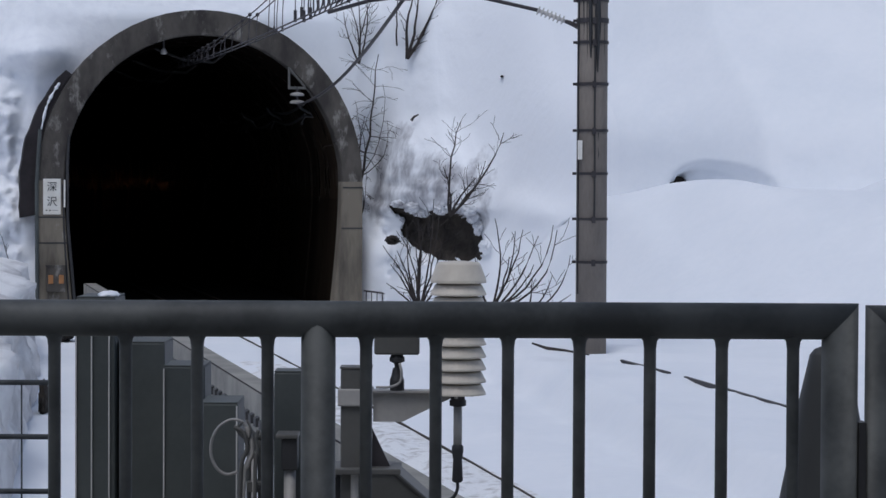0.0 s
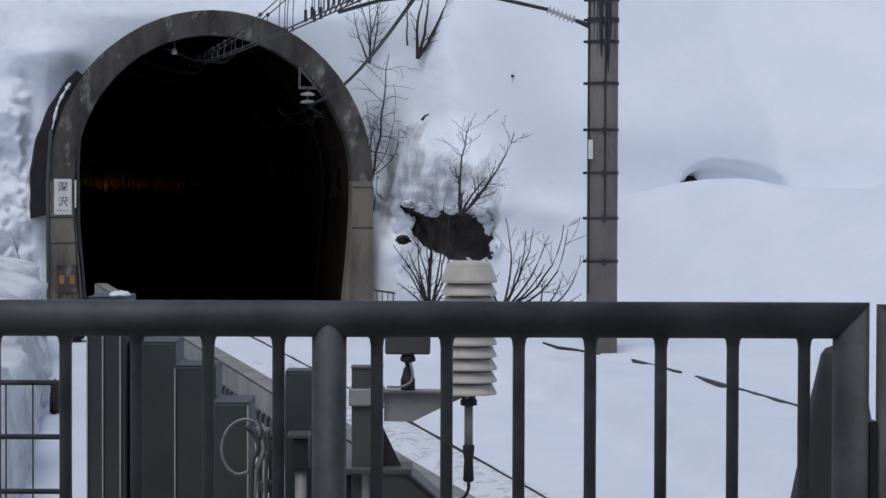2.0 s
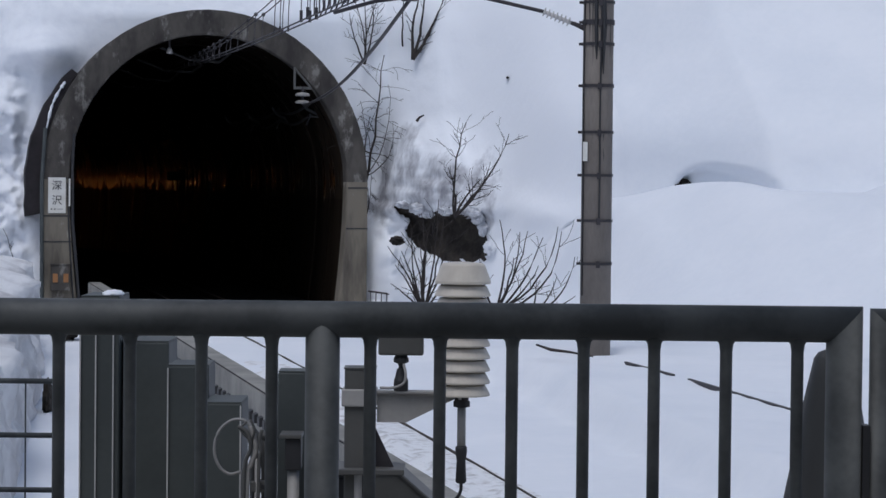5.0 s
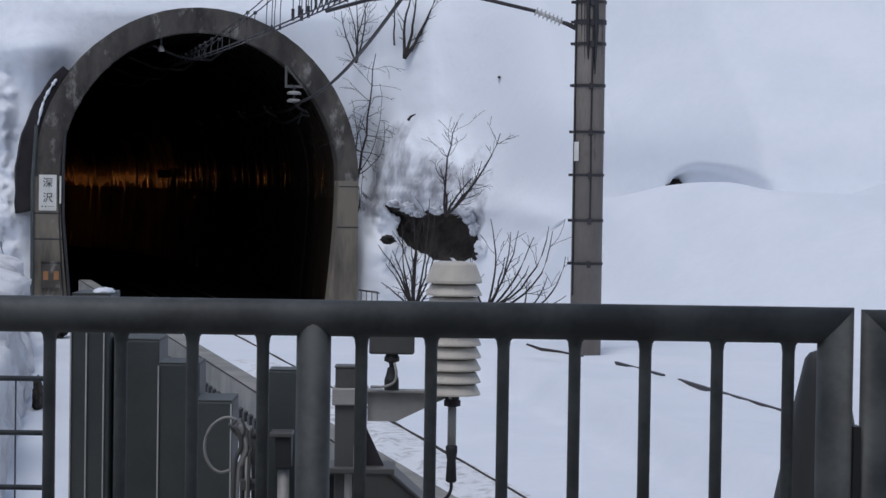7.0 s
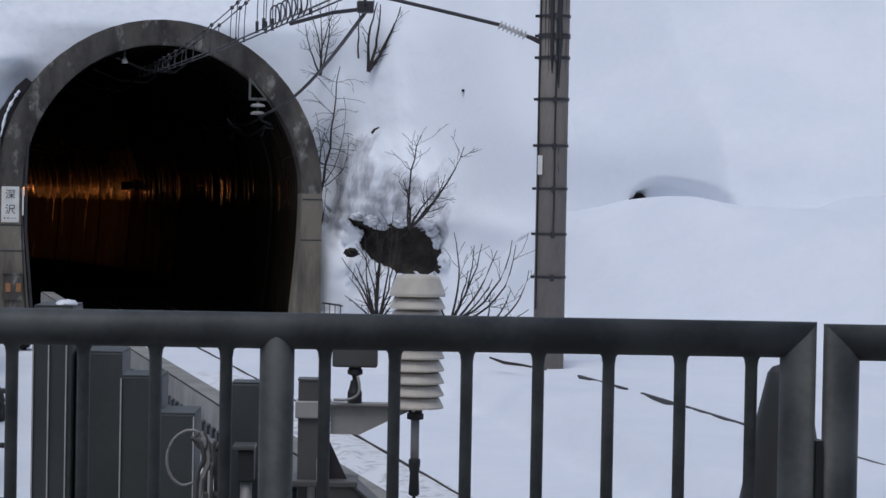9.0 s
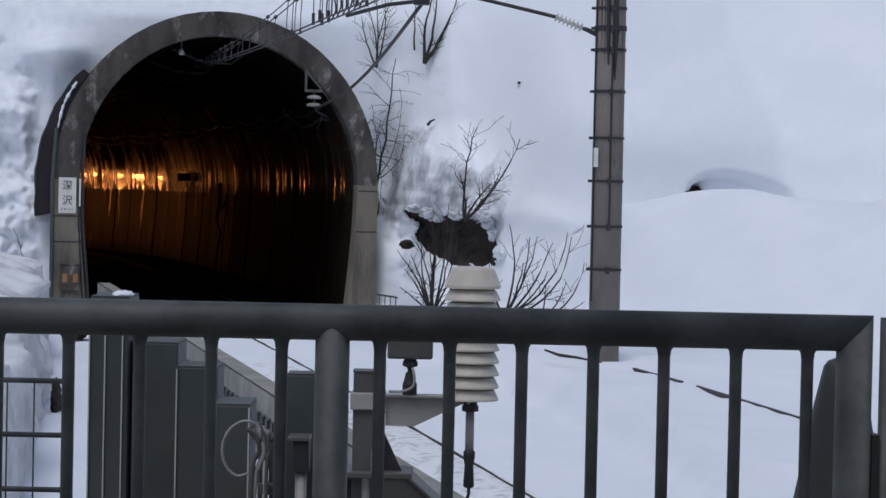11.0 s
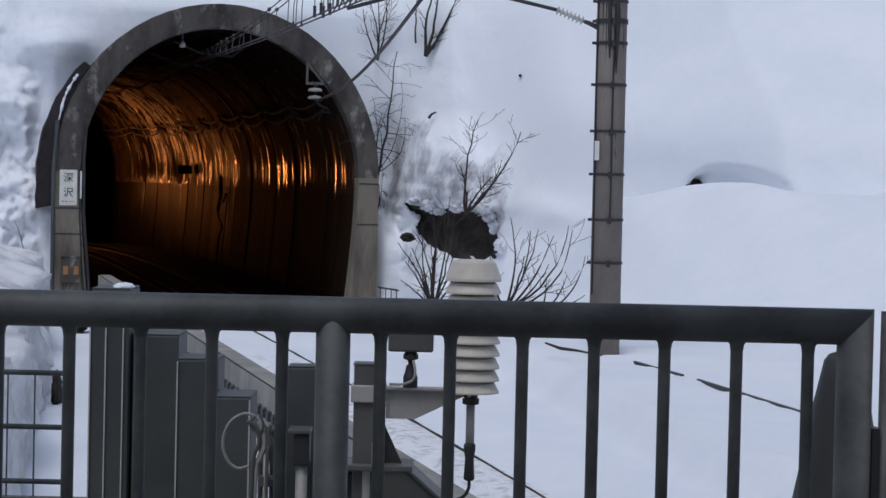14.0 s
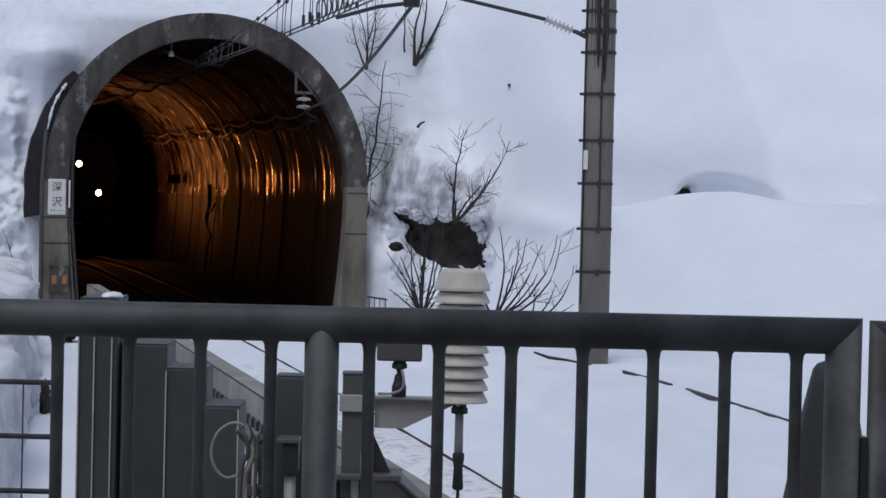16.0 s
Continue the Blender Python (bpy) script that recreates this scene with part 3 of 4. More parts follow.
# ---- platform ----
def build_platform():
    obj("platform", boxed(-4.2, 2.6, -25, 9.4, -0.4, 0.95, bevel=0.02), TRACKWALL, "snow-dusted concrete station platform", "platform", kind="structure")
    # unseen roof on columns, added to keep sky light off the railing
    canopy = thing("sky_blocker_roof", pose(0, 0, 0), "unseen dark roof added to block sky light behind the camera", "canopy", kind="structure")
    part("roof", boxed(-6.0, 5.0, -25, -1.5, 3.7, 3.85, bevel=0.02), ROOF, canopy)
    part("fascia", boxed(-6.0, 5.0, -1.5, -1.44, 3.45, 3.9), ROOF, canopy)
    for x in (-3.6, 2.2):
        part("column", boxed(x - 0.09, x + 0.09, -4.1, -3.9, 0.95, 3.7, bevel=0.01), ROOF, canopy)
    # unseen walls behind the camera, added to darken surfaces that face it
    for x in (-6.0, 4.85):
        obj("light_block_side", boxed(x, x + 0.15, -25, -1.6, 0.0, 3.7), TRACKWALL, "unseen side wall added to block light", "wall", kind="structure")
    obj("light_block_front", boxed(-6.0, 5.0, -2.7, -2.5, 3.85, 8.6), TRACKWALL, "unseen high wall added to block sky light", "wall", kind="structure")
    obj("light_block_back", boxed(-6.0, 5.0, -25.2, -25, 0.0, 3.7), TRACKWALL, "unseen back wall added to block light", "wall", kind="structure")


build_platform()


# ---- mast ----
def insulator(name, a, b, n, r, parent):
    """Ribbed porcelain between two places."""
    a, b = Vector(a), Vector(b)
    length = (b - a).length
    prof = [(0.018, 0)]
    for k in range(n):
        z = length * (k + 0.3) / n
        prof += [(0.022, z), (r, z + 0.012), (r * 0.95, z + 0.02), (0.022, z + 0.026)]
    prof += [(0.018, length)]
    ob = part(name, lathe(bmesh.new(), prof, 18), PORCELAIN, parent, "white ribbed porcelain insulator", smooth=True)
    ob.matrix_local = Matrix.Translation(a) @ (b - a).to_track_quat("Z", "Y").to_matrix().to_4x4()
    return ob


def build_mast():
    mx, my = 1.72, 28.0
    mast = thing("catenary_mast", pose(mx, my, 0), "grey concrete overhead-line mast with iron bands and dark streaks", "mast")
    part("shaft", tubed([(0, 0, -0.1), (0, 0, 3), (0, 0, 9)], [0.180, 0.177, 0.170], 32), POLE, mast, smooth=True)
    for z, h in ((4.38, 0.03), (4.15, 0.055), (3.90, 0.035), (3.42, 0.035), (2.885, 0.03), (2.388, 0.03), (1.864, 0.03), (1.367, 0.03)):
        band = part("band", lathe(bmesh.new(), [(0.178, -h / 2), (0.188, -h / 2), (0.188, h / 2), (0.178, h / 2)], 32, (0, 0, z)), IRON, mast, "dark iron clamp band")
        part("bolt", boxed(-0.225, -0.18, -0.03, 0.0, z - 0.016, z + 0.016, bevel=0.004), IRON, band)
        part("buckle", boxed(-0.01, 0.035, -0.205, -0.18, z - 0.045, z + 0.03, bevel=0.004), IRON, band)
    part("cable", tubed(spline([(0.02, -0.186, 1.86), (0.022, -0.188, 2.4), (0.018, -0.187, 3.0), (0.022, -0.186, 3.9), (0.03, -0.185, 4.6)]), 0.011, 6), BLACK, mast)
    part("cable", tubed(spline([(-0.165, -0.09, 1.0), (-0.165, -0.09, 2.5), (-0.17, -0.085, 3.4), (-0.16, -0.09, 4.6)]), 0.010, 6), BLACK, mast)
    # two tapered tubes that stand for dark streaks on the shaft
    part("cable", tubed([(0.05, -0.182, 3.55), (0.055, -0.18, 3.9), (0.05, -0.18, 4.6)], [0.006, 0.02, 0.024], 6), BLACK, mast)
    part("cable", tubed([(-0.03, -0.184, 3.72), (-0.035, -0.184, 3.95), (-0.04, -0.184, 4.6)], [0.006, 0.022, 0.026], 6), BLACK, mast)
    for a, z0, z1, r in ((-2.25, 3.75, 4.6, 0.012), (-2.0, 3.3, 4.6, 0.010), (-1.72, 3.62, 4.6, 0.016), (-1.38, 3.45, 4.6, 0.013), (-1.1, 3.85, 4.6, 0.010), (-0.75, 3.6, 4.6, 0.008), (-1.95, 2.3, 2.86, 0.007), (-1.2, 2.45, 2.86, 0.009)):
        x, y = 0.171 * math.cos(a), 0.171 * math.sin(a)
        part("streak", tubed([(x, y, z0), (x + 0.004, y, z0 + 0.4 * (z1 - z0)), (x - 0.004, y, z0 + 0.7 * (z1 - z0)), (x, y, z1)], [0.003, 0.8 * r, 0.7 * r, r], 6), BLACK, mast, "dark tar streak")
    part("label_plate", boxed(-0.172, -0.12, -0.165, -0.14, 2.55, 2.77), WHITE, mast, "small white number plate").matrix_local = pose(0, 0, 0, 0, 0, 0)
    # cantilever towards the wires
    part("arm_end", tubed([(-0.16, 0, 4.08), (-0.27, 0, 4.13), (-0.32, 0, 4.146)], [0.03, 0.026, 0.022], 10), IRON, mast)
    insulator("insulator", (-0.32, 0, 4.146), (-0.646, 0, 4.275), 7, 0.055, mast)
    part("arm", tubed([(-0.63, 0, 4.27), (-1.17, 0.0, 4.39), (-2.25, 0.1, 4.63)], 0.022, 10), IRON, mast, "purple-grey cantilever tube")
    part("clamp", boxed(-2.30, -2.10, 0.5, 0.66, 4.42, 4.56, bevel=0.02), IRON, mast)
    part("hanger", tubed([(-2.2, 0.12, 4.62), (-2.2, 0.55, 4.5)], 0.018, 8), IRON, mast)
    part("steady_arm", tubed([(-2.2, 0.58, 4.47), (-2.6, 0.9, 4.44), (-3.12, 1.5, 4.34)], 0.024, 10), IRON, mast)
    return mast


build_mast()


# ---- overhead wires ----
def wire_run(name, w, heights, r, label):
    pts = []
    s = -38.0
    while s <= 60:
        p = line(s, w, float(np.interp(s, [h[0] for h in heights], [h[1] for h in heights])))
        pts.append(p)
        s += 1.0
    return obj(name, tubed(pts, r, 6), IRON, label, "wire", group="overhead wires")


CONTACT = [(-38, 4.48), (-8, 4.46), (1, 4.50), (4, 4.55), (60, 4.45)]
CARRIER = [(-38, 6.2), (-20, 5.5), (-8, 4.90), (-3, 4.72), (1.5, 4.66), (4, 4.70), (60, 4.62)]
for w in (-0.07, 0.05):
    wire_run("contact_wire", w, CONTACT, 0.011, "dark overhead contact wire")
    wire_run("carrier_wire", w + 0.02, CARRIER, 0.010, "dark overhead carrier wire")


def height(run, s):
    return float(np.interp(s, [h[0] for h in run], [h[1] for h in run]))


def build_droppers():
    for s in (3.2, 2.4, 1.5, 0.6, -0.1, -0.8, -1.6, -2.6, -4.2, -6.4, -7.3, -9.6, -10.2, -12.3, -12.9, -16.0):
        d = thing("wire_dropper", None, "thin dark dropper hung between overhead wires", "dropper", group="wire droppers")
        for w in (-0.07, 0.05):
            part("rod", tubed([line(s, w, height(CONTACT, s)), line(s + 0.05, w + 0.01, (height(CONTACT, s) + height(CARRIER, s)) / 2), line(s, w + 0.02, height(CARRIER, s))], 0.007, 5), IRON, d)
            part("clip", tubed([line(s, w, height(CONTACT, s) - 0.02), line(s, w, height(CONTACT, s) + (0.14 if s < -12 and s > -14 else 0.05))], 0.016 if s > -12 else 0.022, 8), IRON, d)
            part("clip", lathe(bmesh.new(), [(0.012, -0.03), (0.03, -0.012), (0.03, 0.012), (0.012, 0.03)], 8, line(s, w + 0.02, height(CARRIER, s))), IRON, d)
    for k in range(6):
        s = -13.2 - 0.45 * k
        j = thing("wire_jumper", None, "curled dark jumper cable between overhead wires", "jumper", group="wire jumpers")
        part("loop", tubed(spline([line(s, 0.05, 4.47), line(s - 0.12, 0.08, 4.58 + 0.03 * (k % 2)), line(s - 0.05, 0.06, 4.74), line(s + 0.1, 0.0, 4.72), line(s - 0.3, -0.07, 4.47)]), 0.011, 6), IRON, j)


build_droppers()


# ---- fittings on the portal ----
def build_portal_fittings():
    f = -0.352
    sign = thing("name_board", TRACK @ pose(-2.745, f, 1.975), "white enamel name board with two black characters", "sign")
    part("board", boxed(-0.158, 0.158, -0.02, 0.0, -0.325, 0.325, bevel=0.004), WHITE, sign)
    for ch, z in (("\u6df1", 0.17), ("\u6ca2", -0.10)):
        cu = bpy.data.curves.new("character", "FONT")
        cu.body, cu.size, cu.align_x, cu.align_y, cu.extrude = ch, 0.19, "CENTER", "CENTER", 0.002
        tmp = new("character", cu)
        me = bpy.data.meshes.new_from_object(tmp.evaluated_get(bpy.context.evaluated_depsgraph_get()))
        bpy.data.objects.remove(tmp)
        me.materials.append(INK)
        ob = new("character", me)
        ob.parent = sign
        ob.matrix_local = pose(0, -0.0235, z, 90, 0, 0)
    part("small_print", boxed(-0.11, -0.085, -0.0235, -0.019, -0.262, -0.24), INK, sign)
    part("small_print", boxed(-0.05, -0.025, -0.0235, -0.019, -0.262, -0.24), INK, sign)
    part("small_print", boxed(0.0, 0.11, -0.0225, -0.019, -0.258, -0.243), GREY, sign)
    box_ = thing("trackside_box", TRACK @ pose(-2.68, f, 0.24), "weathered grey box with two amber reflectors", "box")
    part("body", boxed(-0.17, 0.17, -0.09, 0.0, 0.0, 0.46, bevel=0.012), PORTAL, box_)
    for x in (-0.09, 0.10):
        part("reflector", boxed(x - 0.045, x + 0.045, -0.105, -0.085, 0.15, 0.31, bevel=0.006), AMBER, box_, "amber reflector")
    part("lid", boxed(-0.18, 0.18, -0.10, 0.0, 0.46, 0.49, bevel=0.004), PORTAL, box_)
    # pipes down the inner corner
    for pts, r, nm in (([(-2.44, f, 3.1), (-2.47, f, 2.5), (-2.46, f, 1.5), (-2.34, f, 0.1), (-2.3, f, -0.1)], 0.03, "conduit"), ([(-2.96, f - 0.02, 3.2), (-3.02, f - 0.02, 2.2), (-3.01, f - 0.02, -0.1)], 0.035, "drain_pipe"), ([(-2.55, f, 2.2), (-2.53, f, 1.4), (-2.44, f, 0.0)], 0.016, "conduit")):
        ob = obj(nm, tubed(pts, r, 8), CABINET if nm == "drain_pipe" else BLACK, "dark pipe clipped to the portal wall", "pipe", group="portal pipes")
        ob.matrix_world = TRACK
    ob = obj("marker_strip", boxed(-2.535, -2.505, f - 0.05, f - 0.02, 1.78, 2.28, bevel=0.004), WHITE, "narrow white marker strip on the portal corner", "marker")
    ob.matrix_world = TRACK
    lamp = thing("tunnel_insulator", TRACK @ pose(-0.69, -0.1, 4.66), "pale round insulator hung under the arch", "insulator")
    part("bell", lathe(bmesh.new(), [(0.02, -0.06), (0.06, -0.05), (0.05, 0.02), (0.02, 0.06)], 16), OLD_PORCELAIN, lamp, smooth=True)
    part("stem", tubed([(0, 0, 0.03), (0, 0.05, 0.35)], 0.02, 8), IRON, lamp)
    # bracket with the double insulator that carries the feeder tube
    b = thing("feeder_bracket", TRACK @ pose(1.75, f, 4.03), "grey triangular bracket with two white insulator discs", "bracket")
    part("upright", boxed(-0.17, -0.13, -0.06, 0.0, -0.02, 0.36), GREYDARK, b)
    part("brace", tubed([(-0.15, -0.03, 0.34), (0.14, -0.03, 0.0)], 0.022, 6), GREYDARK, b)
    part("foot", boxed(-0.17, 0.16, -0.07, 0.0, -0.05, 0.0), GREYDARK, b)
    for z in (-0.15, -0.29):
        part("disc", lathe(bmesh.new(), [(0.03, -0.03), (0.13, -0.025), (0.14, 0.0), (0.11, 0.03), (0.03, 0.045)], 20, (0.0, -0.05, z)), OLD_PORCELAIN, b, "white porcelain disc", smooth=True)
    part("pin", tubed([(0, -0.05, -0.34), (0, -0.05, 0)], 0.025, 8), IRON, b)
    a = TRACK @ Vector((1.78, f - 0.06, 3.68))
    e = Vector((-0.44, 28.55, 4.48))
    pts = [a.lerp(e, k / 12) - Vector((0, 0, 0.24 * math.sin(math.pi * k / 12))) for k in range(13)]
    obj("feeder_tube", tubed(pts, 0.024, 10), IRON, "thick dark feeder cable from the portal to the mast", "cable", smooth=True)
    # old outer lip beside the arch
    bm = bmesh.new()
    rings = []
    for i in range(15):
        t = i / 14
        ang = math.pi - (-0.20 + 0.86 * t)
        x, z = 3.0 * math.cos(ang), 2.27 + 3.15 * math.sin(ang)
        if z < 2.27:
            x = -3.0
        wd = 0.32 - 0.17 * t * t + 0.012 * math.sin(i * 2.1)
        dx, dz = math.cos(ang), math.sin(ang)
        rings.append([bm.verts.new((x + dx * o, y, z + dz * o)) for o, y in ((0.01, -0.24), (wd, -0.20), (wd, 0.5), (0.01, 0.5))])
    for p, q in zip(rings, rings[1:]):
        for k in range(4):
            bm.faces.new((p[k], p[(k + 1) % 4], q[(k + 1) % 4], q[k]))
    bm.faces.new(rings[0])
    bm.faces.new(rings[-1][::-1])
    bmesh.ops.recalc_face_normals(bm, faces=bm.faces)
    ob = obj("arch_lip", bm, DARKSTONE, "dark old outer rim beside the tunnel arch", "rim", kind="structure")
    ob.matrix_world = TRACK
    bm = bmesh.new()
    tube(bm, spline([(-2.60, -0.25, 4.05), (-2.72, -0.26, 3.86), (-2.84, -0.26, 3.6), (-2.93, -0.25, 3.2)], 6), [0.010 + 0.035 * abs(math.sin(k * 0.55 + 0.3)) * (0.6 + 0.4 * math.sin(k * 2.7)) for k in range(19)], 8)
    ob = obj("snow_streak", bm, SNOW, "strip of snow caught beside the arch", "snow", smooth=True)
    ob.matrix_world = TRACK
    # joints across the jambs
    for x0, x1, z in ((2.63, 3.01, 2.16), (2.60, 3.01, 1.40), (-3.01, -2.46, 1.60), (-3.01, -2.43, 1.13)):
        ob = obj("joint", boxed(x0, x1, f - 0.004, f + 0.02, z - 0.012, z + 0.012), BLACK, "dark joint across the portal concrete", "joint", kind="structure")
        ob.matrix_world = TRACK
    rail = thing("small_railing", TRACK @ pose(3.0, -0.5, -0.1), "short dark railing beside the portal foot", "railing")
    part("top_bar", tubed([(0.0, 0, 0.34), (0.75, -0.1, 0.24)], 0.018, 8), IRON, rail)
    for k in range(8):
        part("bar", tubed([(0.05 + 0.1 * k, -0.0133 * k, -0.1), (0.05 + 0.1 * k, -0.0133 * k, 0.335 - 0.0133 * k)], 0.009, 6), IRON, rail)


build_portal_fittings()


# ---- inside the tunnel ----
def build_tunnel_fittings():
    for w, z, sag in ((2.05, 3.72, 0.10), (2.12, 3.55, 0.14)):
        pts = []
        s = 1.0
        while s < 75:
            pts.append(line(s, w, z - sag * math.sin(math.pi * ((s - 1) % 4.0) / 4.0)))
            s += 0.5
        obj("tunnel_cable", tubed(pts, 0.028, 6), BLACK, "black cable slung along the tunnel wall", "cable", group="tunnel cables")
    for k in range(18):
        s = 1.0 + 4.0 * k
        b = thing("cable_bracket", None, "black cable bracket on the tunnel wall", "bracket", group="cable brackets")
        part("arm", tubed([line(s, 2.40, 3.5), line(s, 2.05, 3.66), line(s, 1.95, 3.8)], 0.03, 6), BLACK, b)
        part("arm", tubed([line(s, 2.25, 3.95), line(s, 2.05, 3.70)], 0.03, 6), BLACK, b)
        part("arm", tubed([line(s, 2.40, 3.5), line(s, 2.12, 3.52), line(s, 2.05, 3.35)], 0.025, 6), BLACK, b)
    for k in range(16):
        s = 3.0 + 5.0 * k
        h = thing("wire_support", None, "dark wire support under the tunnel crown", "bracket", group="wire supports")
        part("drop", tubed([line(s, 0.9, 4.85), line(s, 0.6, 4.62), line(s, 0.0, 4.66)], 0.035, 6), BLACK, h)
        part("drop", tubed([line(s, -0.6, 4.9), line(s, 0.0, 4.66)], 0.03, 6), BLACK, h)
    p = thing("distance_plate", None, "small dark plate fixed to the tunnel wall", "sign")
    bm = bmesh.new()
    box(bm, -0.2, 0.2, -0.03, 0.03, -0.125, 0.125, bevel=0.01)
    ob = part("plate", bm, BLACK, p)
    q = line(26.0, 2.33, 2.38)
    ob.matrix_local = pose(q.x, q.y, q.z, 0, 0, along(26.0))
    q = thing("wall_post", None, "dark upright pipe with a side branch on the tunnel wall", "pipe")
    part("pipe", tubed([line(19.6, 2.34, 1.3), line(19.6, 2.42, 1.7), line(19.6, 2.42, 2.25)], 0.05, 8), BLACK, q)
    part("branch", tubed([line(19.6, 2.40, 1.55), line(18.9, 2.38, 1.53), line(18.5, 2.4, 1.75)], 0.03, 8), BLACK, q)
    part("branch", tubed(spline([line(19.6, 2.34, 1.35), line(19.3, 2.34, 1.1), line(18.8, 2.36, 0.9), line(19.2, 2.34, 0.6), line(19.4, 2.3, -0.1)]), 0.03, 8), BLACK, q)


build_tunnel_fittings()


# ---- shrubs and bare ground ----
def on_slope(w, z):
    p = TRACK @ Vector((w, facade(w, z) - 0.06, z))
    return p.x, p.y, p.z


def branch(bm, p, d, length, r, depth, rng, kids=3, curl=0.25, up=0.35, reach=(0.35, 0.6)):
    pts, rs = [p.copy()], [r]
    n = 5
    for k in range(n):
        d = (d + Vector((rng.uniform(-curl, curl), rng.uniform(-curl, curl) * 0.5, rng.uniform(-curl, curl) * 0.6 + up * 0.25))).normalized()
        p = p + d * (length / n)
        pts.append(p.copy())
        rs.append(max(0.0035, r * (1 - 0.75 * (k + 1) / n)))
    tube(bm, pts, rs, 5, caps=False)
    if depth > 0:
        for k in range(kids):
            i = rng.randint(1, n - 1)
            side = Vector((rng.uniform(-1, 1), rng.uniform(-0.6, 0.6), rng.uniform(-0.1, 0.7)))
            branch(bm, pts[i], (d * 0.6 + side * 0.8).normalized(), length * rng.uniform(*reach), rs[i] * 0.6, depth - 1, rng, kids, curl, up, reach)


def arched(base, stems, seed, label, r, twigs, droop=0.0, depth=0.12):
    """A shrub of single bowed stems, each (reach sideways, rise, bow), with short twigs towards its tip."""
    rng = random.Random(seed)
    t = thing("shrub", pose(*base), label, "shrub", group="bare shrubs on the slope")
    for dx, dz, bow in stems:
        bm = bmesh.new()
        size = math.hypot(dx, dz)
        side = Vector((dz, 0, -dx)) / size
        yaw = rng.uniform(-depth, depth)
        pts, rs = [], []
        for k in range(9):
            f = k / 8
            kink = Vector((rng.uniform(-1, 1), 0, rng.uniform(-1, 1))) * 0.012 * size * (k > 0)
            pts.append(Vector((dx * f, -0.15 + yaw * f, dz * f - 0.12 * (1 - f))) + side * bow * size * 4 * f * (1 - f) + kink)
            rs.append(max(0.0045, r * (1 - 0.72 * f)))
        tube(bm, pts, rs, 6, caps=False)
        for k in range(twigs):
            i = rng.randint(2, 7)
            d = (pts[i] - pts[i - 1]).normalized()
            way = rng.choice((-1, 1))
            v = (d * 0.75 + Vector((d.z, 0, -d.x)) * way * rng.uniform(0.4, 0.9) + Vector((0, rng.uniform(-0.4, 0.2), -droop))).normalized()
            branch(bm, pts[i], v, size * rng.uniform(0.10, 0.36), rs[i] * 0.42, 1 if rng.random() < 0.45 else 0, rng, 2, 0.38, 0.2 - droop)
        part("stem", bm, BARK, t)


arched(tuple(a + b for a, b in zip(on_slope(3.14, 2.36), (0, -0.45, 0))), [(0.31, 2.3, 0.02)], 3, "thin bare sapling with drooping twigs beside the portal", 0.028, 18, 0.5)
arched(tuple(a + b for a, b in zip(on_slope(3.16, 2.5), (0, -0.4, 0))), [(0.28, 1.3, -0.10), (-0.10, 1.0, 0.12), (0.42, 1.6, 0.10), (0.5, 0.9, 0.2)], 37, "tangle of thin drooping twigs round the sapling", 0.011, 9, 0.7)
arched(on_slope(3.10, 2.9), [(-0.1, 0.9, 0.06), (0.12, 0.7, -0.05)], 4, "tangled bare twigs beside the portal", 0.010, 6, 0.9)
arched(on_slope(3.06, 1.7), [(0.1, 0.8, 0.05), (-0.04, 0.7, 0.1)], 5, "tangled bare twigs low beside the portal", 0.010, 6, 0.9)
arched(on_slope(-3.42, 0.35), [(-0.22, 1.0, 0.06)], 31, "thin bare twig leaning out of the snow beside the portal", 0.012, 2)
arched((0.123, 42.9, 1.789), [(0.17, 1.55, -0.05), (0.96, 1.38, 0.06), (0.62, 0.85, 0.10), (-0.12, 0.75, 0.08), (0.45, 0.55, -0.06)], 7, "dark bare shrub rooted above the patch of open soil", 0.026, 13)
arched((-0.334, 34.0, 0.581), [(-0.46, 0.28, 0.05), (-0.30, 0.74, 0.02), (-0.18, 1.10, -0.04), (-0.08, 0.93, 0.05), (0.20, 1.45, 0.03), (0.34, 0.97, 0.05), (0.05, 0.7, -0.05), (-0.40, 0.55, 0.04), (0.42, 0.62, 0.06), (-0.50, 0.80, 0.05), (-0.24, 0.92, 0.07), (0.10, 1.15, -0.05), (0.28, 1.22, 0.04), (-0.02, 1.28, 0.03)], 11, "dense bare shrub standing in the snow", 0.017, 5)
arched((0.676, 34.0, 0.586), [(-0.22, 0.65, -0.06), (0.04, 1.2, 0.10), (0.34, 1.0, 0.08), (0.45, 1.02, 0.05), (0.66, 0.95, 0.08), (0.86, 1.1, 0.16), (0.93, 1.03, 0.20), (0.25, 0.65, 0.06), (0.6, 0.55, 0.10)], 13, "arching bare shrub standing in the snow", 0.019, 4)
arched((1.185, 34.0, 0.572), [(0.59, 0.70, 0.18), (0.07, 0.35, 0.05), (0.61, 0.14, 0.08), (0.35, 0.42, 0.12)], 17, "low bare shrub arching out of the snow", 0.016, 2)
arched(on_slope(3.88, 4.70), [(0.60, 1.12, 0.04), (0.15, 1.2, -0.06), (0.20, 1.15, 0.05), (0.34, 0.42, 0.03)], 19, "dark bare sapling on the upper slope", 0.036, 3)
arched(on_slope(3.72, 4.95), [(0.04, 0.95, -0.03)], 29, "single thin bare shoot on the upper slope", 0.02, 2)
